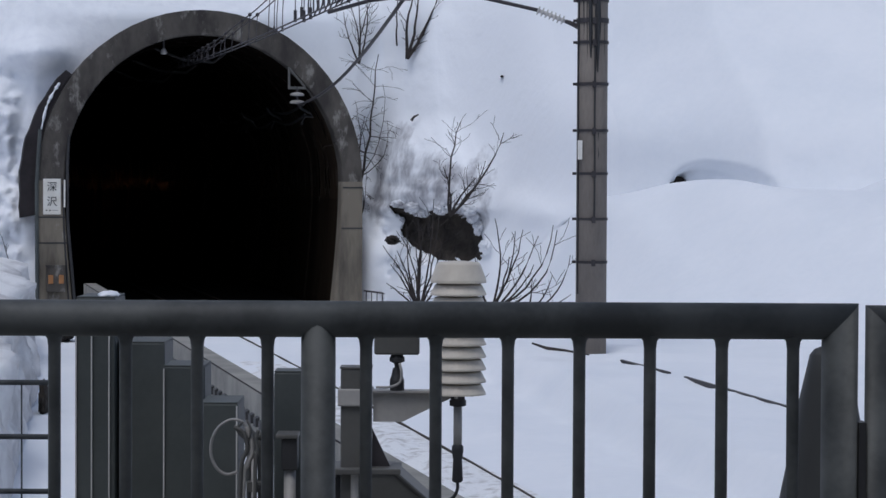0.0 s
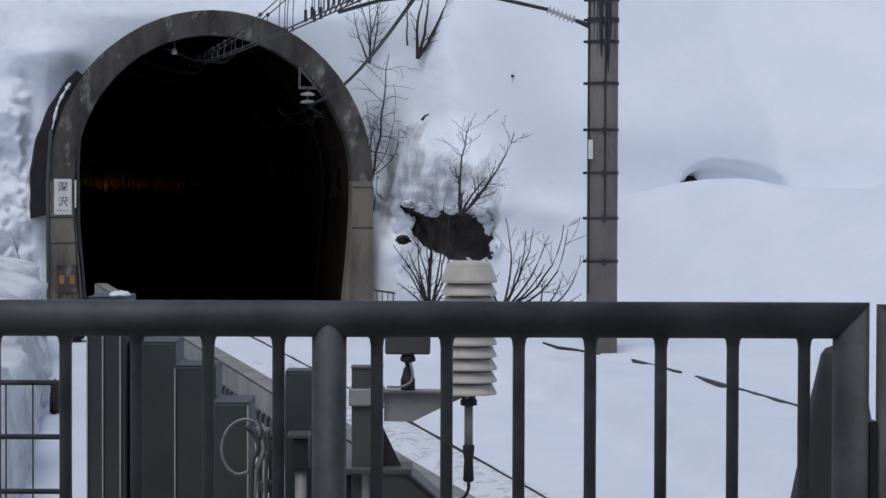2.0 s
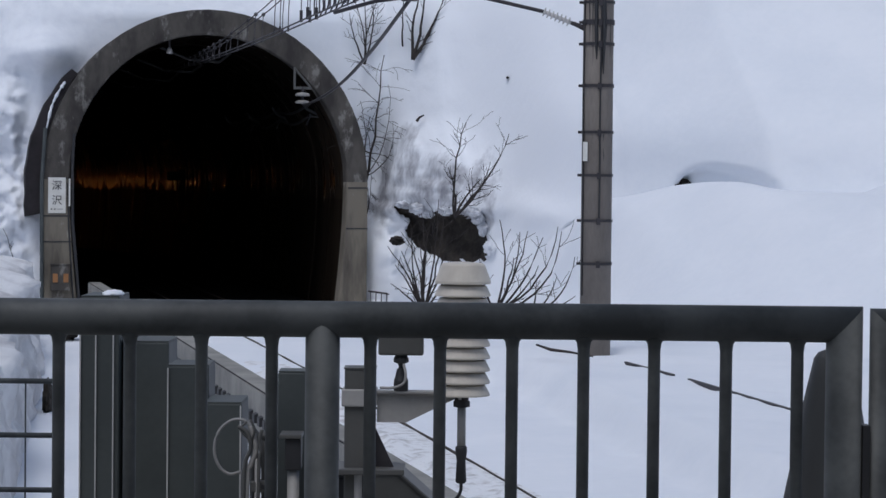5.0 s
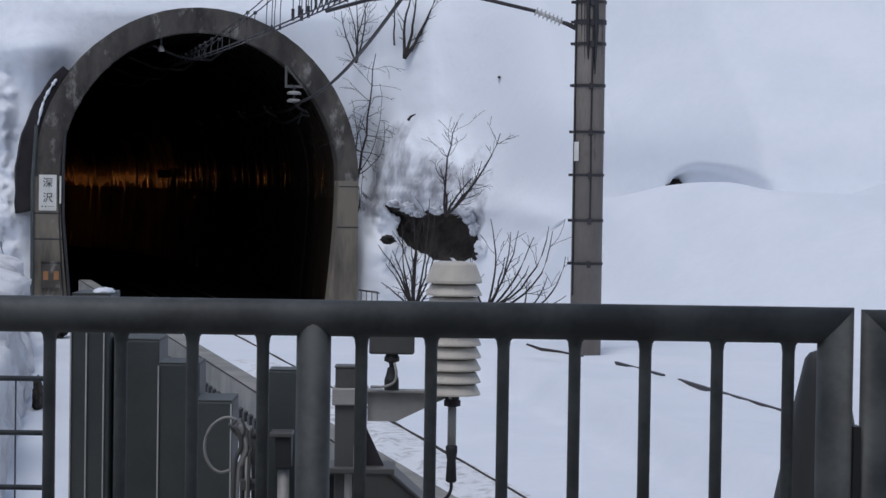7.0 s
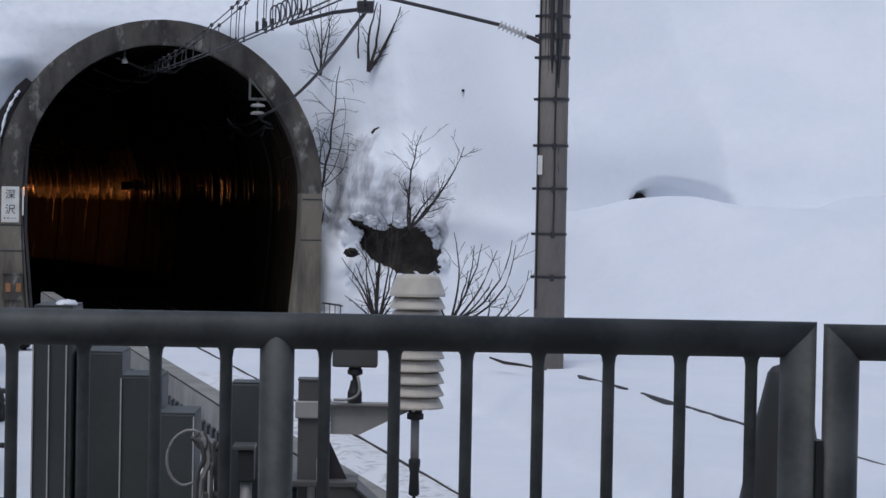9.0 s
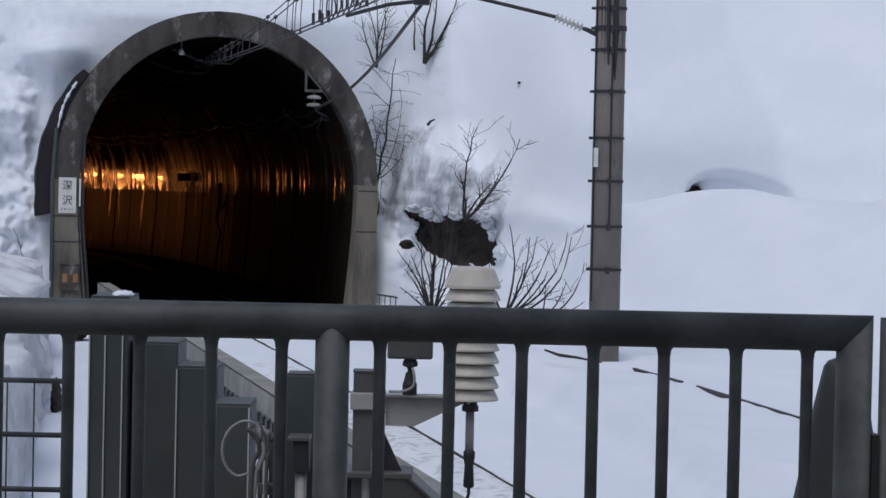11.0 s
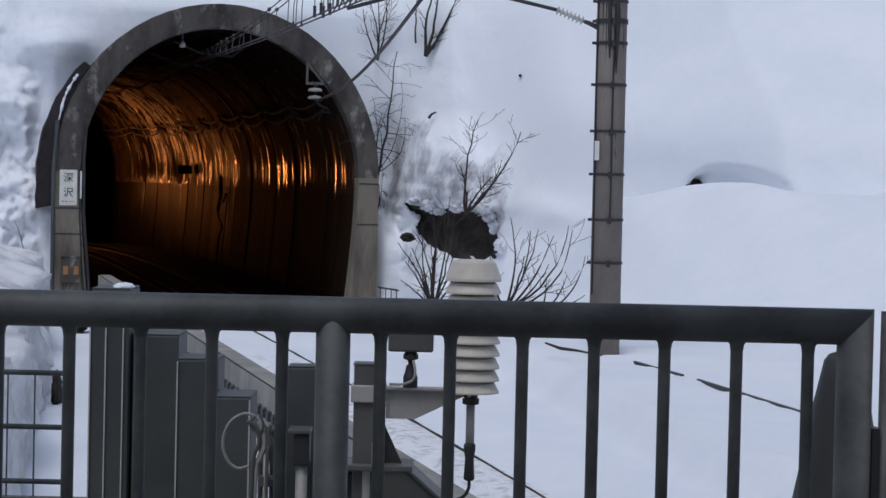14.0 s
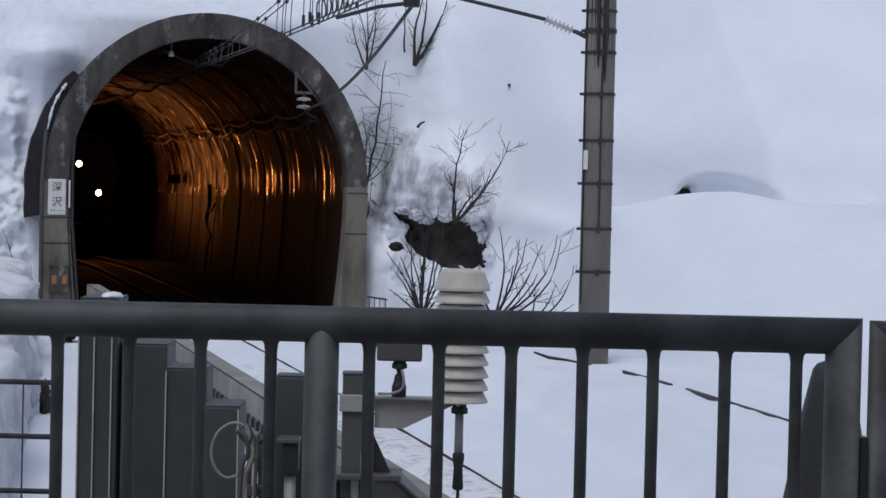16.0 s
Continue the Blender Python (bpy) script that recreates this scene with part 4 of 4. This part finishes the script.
arched(on_slope(3.06, 4.62), [(-0.20, 1.05, 0.07), (0.30, 1.25, -0.07), (-0.05, 1.2, 0.04), (0.12, 1.3, 0.06), (-0.30, 0.85, -0.05)], 23, "bare saplings hanging over the portal", 0.020, 6)


def clod(name, at, size, seed, mat, label, category):
    """An uneven lump of soil or stone."""
    bm = bmesh.new()
    bmesh.ops.create_icosphere(bm, subdivisions=4, radius=1)
    for v in bm.verts:
        soft = 0.25 if mat in (SNOW, CRUST) else 1.0
        k = 1 + 0.3 * noise.noise(v.co * 2.2 + Vector((seed, 0, 0))) + soft * (0.28 * noise.noise(v.co * 5 + Vector((0, seed, 0))) + 0.15 * noise.noise(v.co * 11))
        v.co = Vector((v.co.x * size[0], v.co.y * size[1], v.co.z * size[2])) * k
    ob = obj(name, bm, mat, label, category, smooth=True)
    ob.matrix_world = pose(*at)
    return ob


clod("bare_soil", (-5.6, 36.0, 0.02), (0.13, 0.3, 0.13), 15.0, SOIL, "dark ragged hollow beside the track", "soil")
for k, (w, z, a, b) in enumerate(((3.62, 1.86, 0.15, 0.07), (3.80, 1.80, 0.17, 0.10), (3.98, 1.72, 0.17, 0.10), (4.16, 1.77, 0.15, 0.09), (4.34, 1.80, 0.17, 0.09), (4.52, 1.78, 0.15, 0.10), (4.68, 1.66, 0.13, 0.13), (4.78, 1.45, 0.10, 0.14), (4.80, 1.12, 0.11, 0.13))):
    x, y, zz = on_slope(w, z)
    clod("snow_lump", (x, y - 0.02, zz), (a, 0.24, b), 20.0 + 1.7 * k, DIRTY_SHADED, "lump of wet snow hanging over the edge of the soil", "snow")
clod("bare_soil", (-4.12, 25.0, 0.0), (0.045, 0.2, 0.2), 9.0, SOIL, "dark hollow at the foot of the snow bank", "soil")
clod("cave_soil", (3.86, 40.2, 2.30), (0.20, 0.35, 0.12), 4.0, SOIL, "dark hollow under a lip of snow", "soil")
clod("bare_soil", (-0.93, 44.7, 1.19), (0.13, 0.2, 0.08), 5.0, SOIL, "small dark soil spot in the snow", "soil")
clod("rock", on_slope(5.27, 4.2), (0.026, 0.08, 0.022), 8.0, SOIL, "small dark stone on the snow", "stone")
obj("fallen_twig", tubed([Vector(on_slope(3.90, 3.42)) + Vector((0, -0.1, 0)), Vector(on_slope(3.95, 3.49)) + Vector((0, -0.12, 0)), Vector(on_slope(4.02, 3.53)) + Vector((0, -0.1, 0))], [0.03, 0.022, 0.012], 6), BARK, "short dark twig lying on the snow slope", "twig")


# ---- concrete edge beside the track ----
def build_track_wall():
    def run(s, w, z):
        return TRACK @ Vector((w - 0.045, s, z))

    wall = thing("track_wall", None, "low concrete edge wall with drainage slots", "wall", kind="structure")
    bm = bmesh.new()
    prev = None
    s = -36.0
    while s <= -0.9:
        ring = [bm.verts.new(run(s, a, b)) for a, b in ((-2.17, 0.15), (-2.17, 0.405), (-2.14, 0.42), (-1.95, 0.42), (-1.93, 0.39), (-1.93, 0.07))]
        if prev:
            for i in range(6):
                bm.faces.new((prev[i], prev[(i + 1) % 6], ring[(i + 1) % 6], ring[i]))
        prev = ring
        s += 1.0
    part("coping", bm, TRACKWALL, wall)
    for k in range(78):
        s0 = -36.0 + 0.33 * k
        bm = bmesh.new()
        vs = [bm.verts.new(run(s0 + ds, a, b)) for ds in (0, 0.15) for a, b in ((-2.205, 0.12), (-2.205, 0.195), (-2.168, 0.21), (-2.168, 0.12))]
        for f in ((0, 1, 2, 3), (7, 6, 5, 4), (0, 4, 5, 1), (1, 5, 6, 2), (2, 6, 7, 3)):
            bm.faces.new([vs[i] for i in f])
        part("bracket", bm, BLACK, wall, "dark iron bracket")
    part("edge_joint", tubed([run(s, -2.158, 0.417) for s in range(-36, 0)], 0.007, 5), DARKSTONE, wall, "dark joint under the coping edge")
    bm = bmesh.new()
    prev = None
    for k in range(36):
        s = -36.0 + k
        ring = [bm.verts.new(run(s, a, b)) for a, b in ((-2.16, -0.25), (-2.16, 0.148))]
        if prev:
            bm.faces.new((prev[0], prev[1], ring[1], ring[0]))
        prev = ring
    part("footing", bm, TRACKWALL, wall)


build_track_wall()


def build_buried_fence():
    for k, (p, q) in enumerate((((1.93, 26.2), (2.30, 24.56)), ((2.40, 23.99), (3.02, 20.66)), ((3.08, 20.4), (3.7, 17.1)))):
        p, q = Vector((*p, 0.368)), Vector((*q, 0.364))
        bm = bmesh.new()
        prev = None
        for i in range(15):
            f = i / 14
            o = p.lerp(q, f)
            drop = min(0.055, 0.3 * min(f, 1.05 - f)) * (0.7 + 1.5 * noise.noise((f * 6.0, k * 3.1, 0.5)))
            ring = [bm.verts.new(o + Vector(d)) for d in ((0, 0, -max(0.008, drop)), (0, 0, 0), (0.03, 0.02, 0.0), (0.03, 0.02, -0.06))]
            if prev:
                for j in range(4):
                    bm.faces.new((prev[j], prev[(j + 1) % 4], ring[(j + 1) % 4], ring[j]))
            prev = ring
        obj("fence_board", bm, IRON, "dark fence board almost buried in the snow", "fence", group="buried fence boards")
    pts = [(1.0, 26.8, 0.50), (1.15, 26.6, 0.46), (1.35, 26.4, 0.45), (1.6, 26.3, 0.41)]
    obj("fallen_twig", tubed(pts, [0.012, 0.02, 0.014, 0.006], 6), BARK, "fallen twig lying on the snow", "twig")


build_buried_fence()


# ---- weather instrument ----
def build_shield():
    shield = thing("radiation_shield", pose(0.046, 7.0, 1.68), "cream plastic louvred weather instrument shelter on a pipe", "weather instrument")
    for k in range(9):
        z = 0.036 * k
        part("louvre", lathe(bmesh.new(), [(0.058, z + 0.030), (0.078, z + 0.001), (0.081, z + 0.001), (0.081, z + 0.006), (0.068, z + 0.031), (0.058, z + 0.033)], 36), PLASTIC, shield, smooth=False)
    part("core", tubed([(0, 0, 0.004), (0, 0, 0.33)], 0.056, 24), PLASTIC, shield, smooth=True)
    part("cap", lathe(bmesh.new(), [(0.058, 0.325), (0.081, 0.325), (0.081, 0.333), (0.064, 0.378), (0.058, 0.384), (0.02, 0.388)], 36), PLASTIC, shield)
    for a in (0.6, 2.7, 4.6):
        part("rod", tubed([(0.05 * math.cos(a), 0.05 * math.sin(a), -0.008), (0.05 * math.cos(a), 0.05 * math.sin(a), 0.01)], 0.005, 6), GREY, shield)
    part("collar", lathe(bmesh.new(), [(0.015, -0.034), (0.024, -0.032), (0.024, -0.016), (0.020, -0.014), (0.020, 0.004)], 20), IRON, shield)
    part("stem", tubed([(0, 0, -0.155), (0, 0, -0.03)], 0.0125, 14), GREY, shield, smooth=True)
    part("plug", lathe(bmesh.new(), [(0.011, -0.255), (0.016, -0.25), (0.013, -0.19), (0.017, -0.165), (0.017, -0.15), (0.012, -0.145)], 16), BLACK, shield, "black cable plug", smooth=True)
    part("cable", tubed(spline([(0, 0, -0.25), (0.0, 0, -0.275), (-0.012, 0.01, -0.30), (-0.04, 0.02, -0.315), (-0.09, 0.03, -0.32), (-0.2, 0.05, -0.36)]), 0.005, 8), BLACK, shield, smooth=True)
    stand = thing("instrument_stand", pose(0, 7.0, 0), "grey steel post with a bracket arm for instruments", "stand")
    part("post", boxed(-0.294, -0.205, 0.0, 0.09, 0.95, 1.753, bevel=0.004), GREYDARK, stand)
    part("post_cap", boxed(-0.296, -0.203, -0.002, 0.092, 1.753, 1.758), GREYDARK, stand)
    part("bolt", tubed([(-0.232, -0.006, 1.736), (-0.232, 0.01, 1.736)], 0.006, 10), BLACK, stand)
    part("clamp", boxed(-0.302, -0.20, -0.012, 0.10, 1.645, 1.695, bevel=0.004), GREY, stand)
    bm = bmesh.new()
    vs = [(-0.2, 1.598), (-0.115, 1.598), (0.0, 1.655), (0.06, 1.682), (0.06, 1.686), (-0.2, 1.686)]
    f0 = [bm.verts.new((x, 0.02, z)) for x, z in vs]
    f1 = [bm.verts.new((x, 0.032, z)) for x, z in vs]
    bm.faces.new(f0)
    bm.faces.new(f1[::-1])
    for k in range(6):
        bm.faces.new((f0[k], f1[k], f1[(k + 1) % 6], f0[(k + 1) % 6]))
    part("arm", bm, GREY, stand, "light grey tapered bracket plate")
    part("arm_flange", boxed(-0.2, 0.06, 0.0, 0.06, 1.684, 1.690), GREY, stand)
    part("shelf", boxed(-0.33, -0.118, -0.04, 0.14, 1.450, 1.467, bevel=0.003), GREYDARK, stand)
    bm = bmesh.new()
    tri = [(-0.203, 1.467), (-0.150, 1.467), (-0.203, 1.578)]
    f0 = [bm.verts.new((x, 0.03, z)) for x, z in tri]
    f1 = [bm.verts.new((x, 0.042, z)) for x, z in tri]
    bm.faces.new(f0)
    bm.faces.new(f1[::-1])
    for k in range(3):
        bm.faces.new((f0[k], f1[k], f1[(k + 1) % 3], f0[(k + 1) % 3]))
    part("gusset", bm, IRON, stand)
    part("stub", tubed([(-0.232, -0.01, 1.467), (-0.232, -0.01, 1.53)], 0.006, 8), GREY, stand)
    part("stub", tubed([(-0.252, 0.0, 0.95), (-0.252, 0.0, 1.45)], 0.012, 8), GREY, stand)
    part("lower_box", boxed(-0.32, -0.21, 0.02, 0.12, 0.95, 1.435, bevel=0.004), BLACK, stand)
    sensor = thing("sensor_head", pose(-0.131, 7.02, 1.69), "grey sensor box on a black swivel mount", "sensor")
    part("housing", boxed(-0.066, 0.065, -0.03, 0.05, 0.105, 0.185, bevel=0.006), GREYDARK, sensor)
    part("flange", lathe(bmesh.new(), [(0.012, 0.08), (0.022, 0.084), (0.022, 0.094), (0.016, 0.106)], 16), BLACK, sensor)
    part("neck", lathe(bmesh.new(), [(0.010, 0.06), (0.007, 0.07), (0.010, 0.082)], 12), BLACK, sensor)
    part("base", lathe(bmesh.new(), [(0.021, 0.0), (0.021, 0.03), (0.016, 0.045), (0.012, 0.065)], 16), BLACK, sensor)
    part("cable", tubed(spline([(0.008, -0.02, 0.08), (0.014, -0.03, 0.05), (0.008, -0.03, 0.025), (-0.02, -0.03, 0.012), (-0.06, -0.02, 0.01)]), 0.004, 8), CABLE, sensor, smooth=True)


build_shield()


# ---- cabinets ----
def cabinet(x0, x1, y, z1, deep, strips, label):
    c = thing("equipment_cabinet", pose(x0, y, 0.95), label, "cabinet", group="platform end cabinets")
    w, h = x1 - x0, z1 - 0.95
    part("body", boxed(0, w, 0, deep, 0, h, bevel=0.005), CABINET, c)
    for f in strips:
        part("edge_strip", boxed(w * f - 0.0022, w * f + 0.0022, -0.008, 0.0, 0.02, h - 0.006), PORCELAIN, c, "pale worn edge strip")
    part("lid", boxed(0.001, w - 0.001, 0.001, deep, h, h + 0.005, bevel=0.002), CABINET, c)
    return c


def build_cabinets():
    c = cabinet(-1.212, -1.083, 8.0, 1.906, 0.25, (0.0, 0.40, 0.85), "tall grey steel cabinet with pale panel seams")
    sn = bmesh.new()
    bmesh.ops.create_icosphere(sn, subdivisions=3, radius=1)
    for v in sn.verts:
        v.co = Vector((v.co.x * 0.036, v.co.y * 0.08, max(-0.2, v.co.z) * 0.015)) * (1 + 0.2 * noise.noise(v.co * 3))
    ob = obj("snow_heap", sn, SNOW, "small pad of snow on the cabinet top", "snow", smooth=True)
    ob.matrix_world = pose(-1.118, 8.1, 1.911)
    cabinet(-1.078, -0.924, 8.05, 1.754, 0.25, (), "grey steel cabinet on the platform end")
    cabinet(-0.900, -0.766, 7.8, 1.695, 0.22, (0.015,), "grey steel cabinet with one pale edge")
    cabinet(-0.762, -0.642, 7.6, 1.594, 0.25, (0.97,), "low grey steel cabinet behind a loop of cable")
    cabinet(-0.529, -0.437, 7.6, 1.694, 0.12, (), "small grey steel box on a pipe post")
    j = thing("junction_pipe", pose(0, 7.45, 0), "grey conduit pipes with a pale cable loop", "conduit")
    part("cable_loop", tubed(spline([(-0.60, 0, 1.535), (-0.622, 0, 1.556), (-0.655, 0, 1.558), (-0.69, 0, 1.535), (-0.71, 0, 1.495), (-0.712, 0, 1.45), (-0.695, 0, 1.41), (-0.665, 0, 1.39), (-0.63, 0, 1.398)]), 0.0048, 8), CABLE, j, "pale cable loop", smooth=True)
    part("cable", tubed(spline([(-0.60, -0.01, 1.54), (-0.59, -0.01, 1.50), (-0.585, -0.01, 1.46), (-0.60, -0.01, 1.42), (-0.612, -0.01, 1.36), (-0.615, -0.01, 0.95)]), 0.009, 8), GREY, j, smooth=True)
    part("pipe", tubed(spline([(-0.592, 0.03, 0.95), (-0.592, 0.03, 1.44), (-0.58, 0.03, 1.49), (-0.545, 0.03, 1.515), (-0.52, 0.03, 1.515)]), 0.013, 12), GREYDARK, j, smooth=True)
    part("pipe", tubed(spline([(-0.555, 0.03, 0.95), (-0.555, 0.03, 1.40), (-0.565, 0.03, 1.47), (-0.605, 0.03, 1.525)]), 0.016, 12), GREYDARK, j, smooth=True)
    for pts, r in (([(-0.64, -0.02, 1.54), (-0.61, -0.02, 1.52), (-0.60, -0.02, 1.47), (-0.618, -0.02, 1.41), (-0.622, -0.02, 1.2), (-0.622, -0.02, 0.95)], 0.007), ([(-0.60, -0.02, 1.56), (-0.588, -0.02, 1.53), (-0.60, -0.02, 1.50), (-0.63, -0.02, 1.53), (-0.612, -0.02, 1.555)], 0.004), ([(-0.565, -0.02, 1.53), (-0.572, -0.02, 1.50), (-0.568, -0.02, 1.46), (-0.574, -0.02, 1.4), (-0.574, -0.02, 0.95)], 0.006)):
        part("cable", tubed(spline(pts), r, 8), GREYDARK, j, smooth=True)
    part("thin_pipe", tubed([(-0.582, -0.01, 0.95), (-0.582, -0.01, 1.44)], 0.0055, 8), CABLE, j, smooth=True)
    part("clamp", boxed(-0.60, -0.53, -0.015, 0.05, 1.335, 1.37, bevel=0.003), GREYDARK, j)
    part("clamp_bolt", boxed(-0.566, -0.552, -0.022, -0.012, 1.346, 1.36), BLACK, j)
    part("ledge", boxed(-0.512, -0.443, -0.02, 0.10, 1.502, 1.516, bevel=0.003), GREYDARK, j)
    part("sleeve", boxed(-0.495, -0.445, -0.01, 0.07, 1.404, 1.502, bevel=0.004), BLACK, j)
    part("white_pipe", tubed([(-0.470, 0.02, 0.95), (-0.470, 0.02, 1.405)], 0.0185, 14), GREY, j, smooth=True)
    d = thing("edge_slab", pose(0, 7.4, 0), "grey slab with a sloping end at the platform end", "slab")
    bm = bmesh.new()
    vs = [(-0.40, 0.95), (-0.01, 0.95), (-0.01, 1.285), (-0.148, 1.405), (-0.40, 1.405)]
    f0 = [bm.verts.new((x, 0.0, z)) for x, z in vs]
    f1 = [bm.verts.new((x, 0.3, z)) for x, z in vs]
    bm.faces.new(f0)
    bm.faces.new(f1[::-1])
    for k in range(5):
        bm.faces.new((f0[k], f1[k], f1[(k + 1) % 5], f0[(k + 1) % 5]))
    part("top", bm, GREYDARK, d)
    part("edge", tubed([(-0.40, -0.004, 1.409), (-0.148, -0.004, 1.409), (-0.01, -0.004, 1.289)], 0.006, 6), GREYDARK, d)


build_cabinets()


def build_wire_panel():
    p = thing("mesh_panel", pose(0, 10.0, 0), "grey wire mesh fence panel", "fence")
    for z in (1.456, 1.231, 1.004):
        part("rail", tubed([(-3.2, 0, z), (-1.60, 0, z)], 0.0115, 8), STEEL, p, smooth=True)
    for k in range(13):
        x = -1.743 - 0.112 * k
        part("wire", tubed([(x, 0.012, 0.9), (x, 0.012, 1.456)], 0.004, 6), STEEL, p)
    part("post", tubed([(-1.605, 0, 0.9), (-1.605, 0, 1.46)], 0.016, 10), STEEL, p, smooth=True)
    part("post", tubed([(-3.2, 0, 0.9), (-3.2, 0, 1.46)], 0.016, 10), STEEL, p, smooth=True)
    part("foot_bar", boxed(-3.25, -1.50, -0.03, 0.03, 0.9, 0.94), STEEL, p)


build_wire_panel()


def build_cover():
    """Rounded dark cover standing close behind the railing."""
    c = thing("covered_stand", pose(0.783, 4.9, 0.95), "dark rubber-covered stand with a rounded top", "cover")
    bm = bmesh.new()
    prev = None
    for z, r in ((0.0, 0.195), (0.4, 0.145), (0.7, 0.096), (0.82, 0.073), (0.906, 0.058), (0.96, 0.046), (1.0, 0.037), (1.012, 0.028), (1.018, 0.012)):
        ring = []
        for k in range(28):
            a = 2 * math.pi * k / 28
            rr = r * (1 + 0.035 * math.sin(a * 7 + z))
            ring.append(bm.verts.new((rr * math.cos(a), rr * 0.7 * math.sin(a), z)))
        if prev:
            for k in range(28):
                bm.faces.new((prev[k], prev[(k + 1) % 28], ring[(k + 1) % 28], ring[k]))
        prev = ring
    bm.faces.new(prev)
    part("cover", bm, RUBBER, c, smooth=True)
    part("strap", lathe(bmesh.new(), [(0.140, 0.40), (0.152, 0.40), (0.146, 0.45), (0.134, 0.45)], 28), BLACK, c)


build_cover()


# ---- train ----
def build_train():
    train = thing("train", None, "dark front of a railcar with lit orange headlamps", "train")
    part("body", boxed(-1.42, 1.42, 0, 18, 0.75, 3.6, bevel=0.12), TRAIN, train)
    part("roof", boxed(-1.3, 1.3, 0.15, 18, 3.6, 3.75, bevel=0.06), GREYDARK, train)
    for x in (-0.95, 0.0, 0.95):
        part("windscreen", boxed(x - 0.36, x + 0.36, -0.012, 0.02, 2.2, 2.72, bevel=0.01), CARD, train, "dark windscreen glass")
    part("door", boxed(-0.40, 0.40, -0.018, 0.0, 0.95, 2.0, bevel=0.01), TRAIN, train)
    part("coupler", boxed(-0.14, 0.14, -0.45, 0.1, 0.72, 0.98, bevel=0.03), IRON, train)
    part("snow_plough", boxed(-1.25, 1.25, -0.25, 0.1, 0.15, 0.6, bevel=0.04), IRON, train)
    for y in (2.5, 4.6, 13.4, 15.5):
        part("wheel_set", tubed([(-0.6, y, 0.43), (0.6, y, 0.43)], 0.43, 20), IRON, train)
    for x, z in ((-0.63, 1.90), (0.77, 1.90), (0.12, 2.78)):
        bezel = part("headlamp", lathe(bmesh.new(), [(0.085, -0.03), (0.115, -0.03), (0.115, 0.03), (0.092, 0.03), (0.088, 0.0)], 20), IRON, train, "round headlamp bezel")
        bezel.matrix_local = pose(x, -0.03, z, 90, 0, 0)
        part("lens", lathe(bmesh.new(), [(0.08, -0.02), (0.086, 0.012), (0.05, 0.026)], 16), LAMP, bezel, "glowing headlamp lens")
    return train


train = build_train()


def train_place(t):
    """It creeps up, runs at 8 m/s, brakes and then rolls slowly on towards the portal; the car lies along the chord of the bend."""
    u = 16 - t
    e = min(max(0.0, u - 3.0), 1.8)
    s = 30.0 + 3.0 * u + 1.4 * e * e + 5.04 * min(max(0.0, u - 4.8), 2.2) + max(0.0, u - 7.0)
    p, q = line(s), line(s + 18.0)
    return pose(p.x, p.y, 0, 0, 0, math.degrees(math.atan2(p.x - q.x, q.y - p.y)))


def motions():
    walk(train, [(t * 0.5, train_place(t * 0.5)) for t in range(33)])


motions()
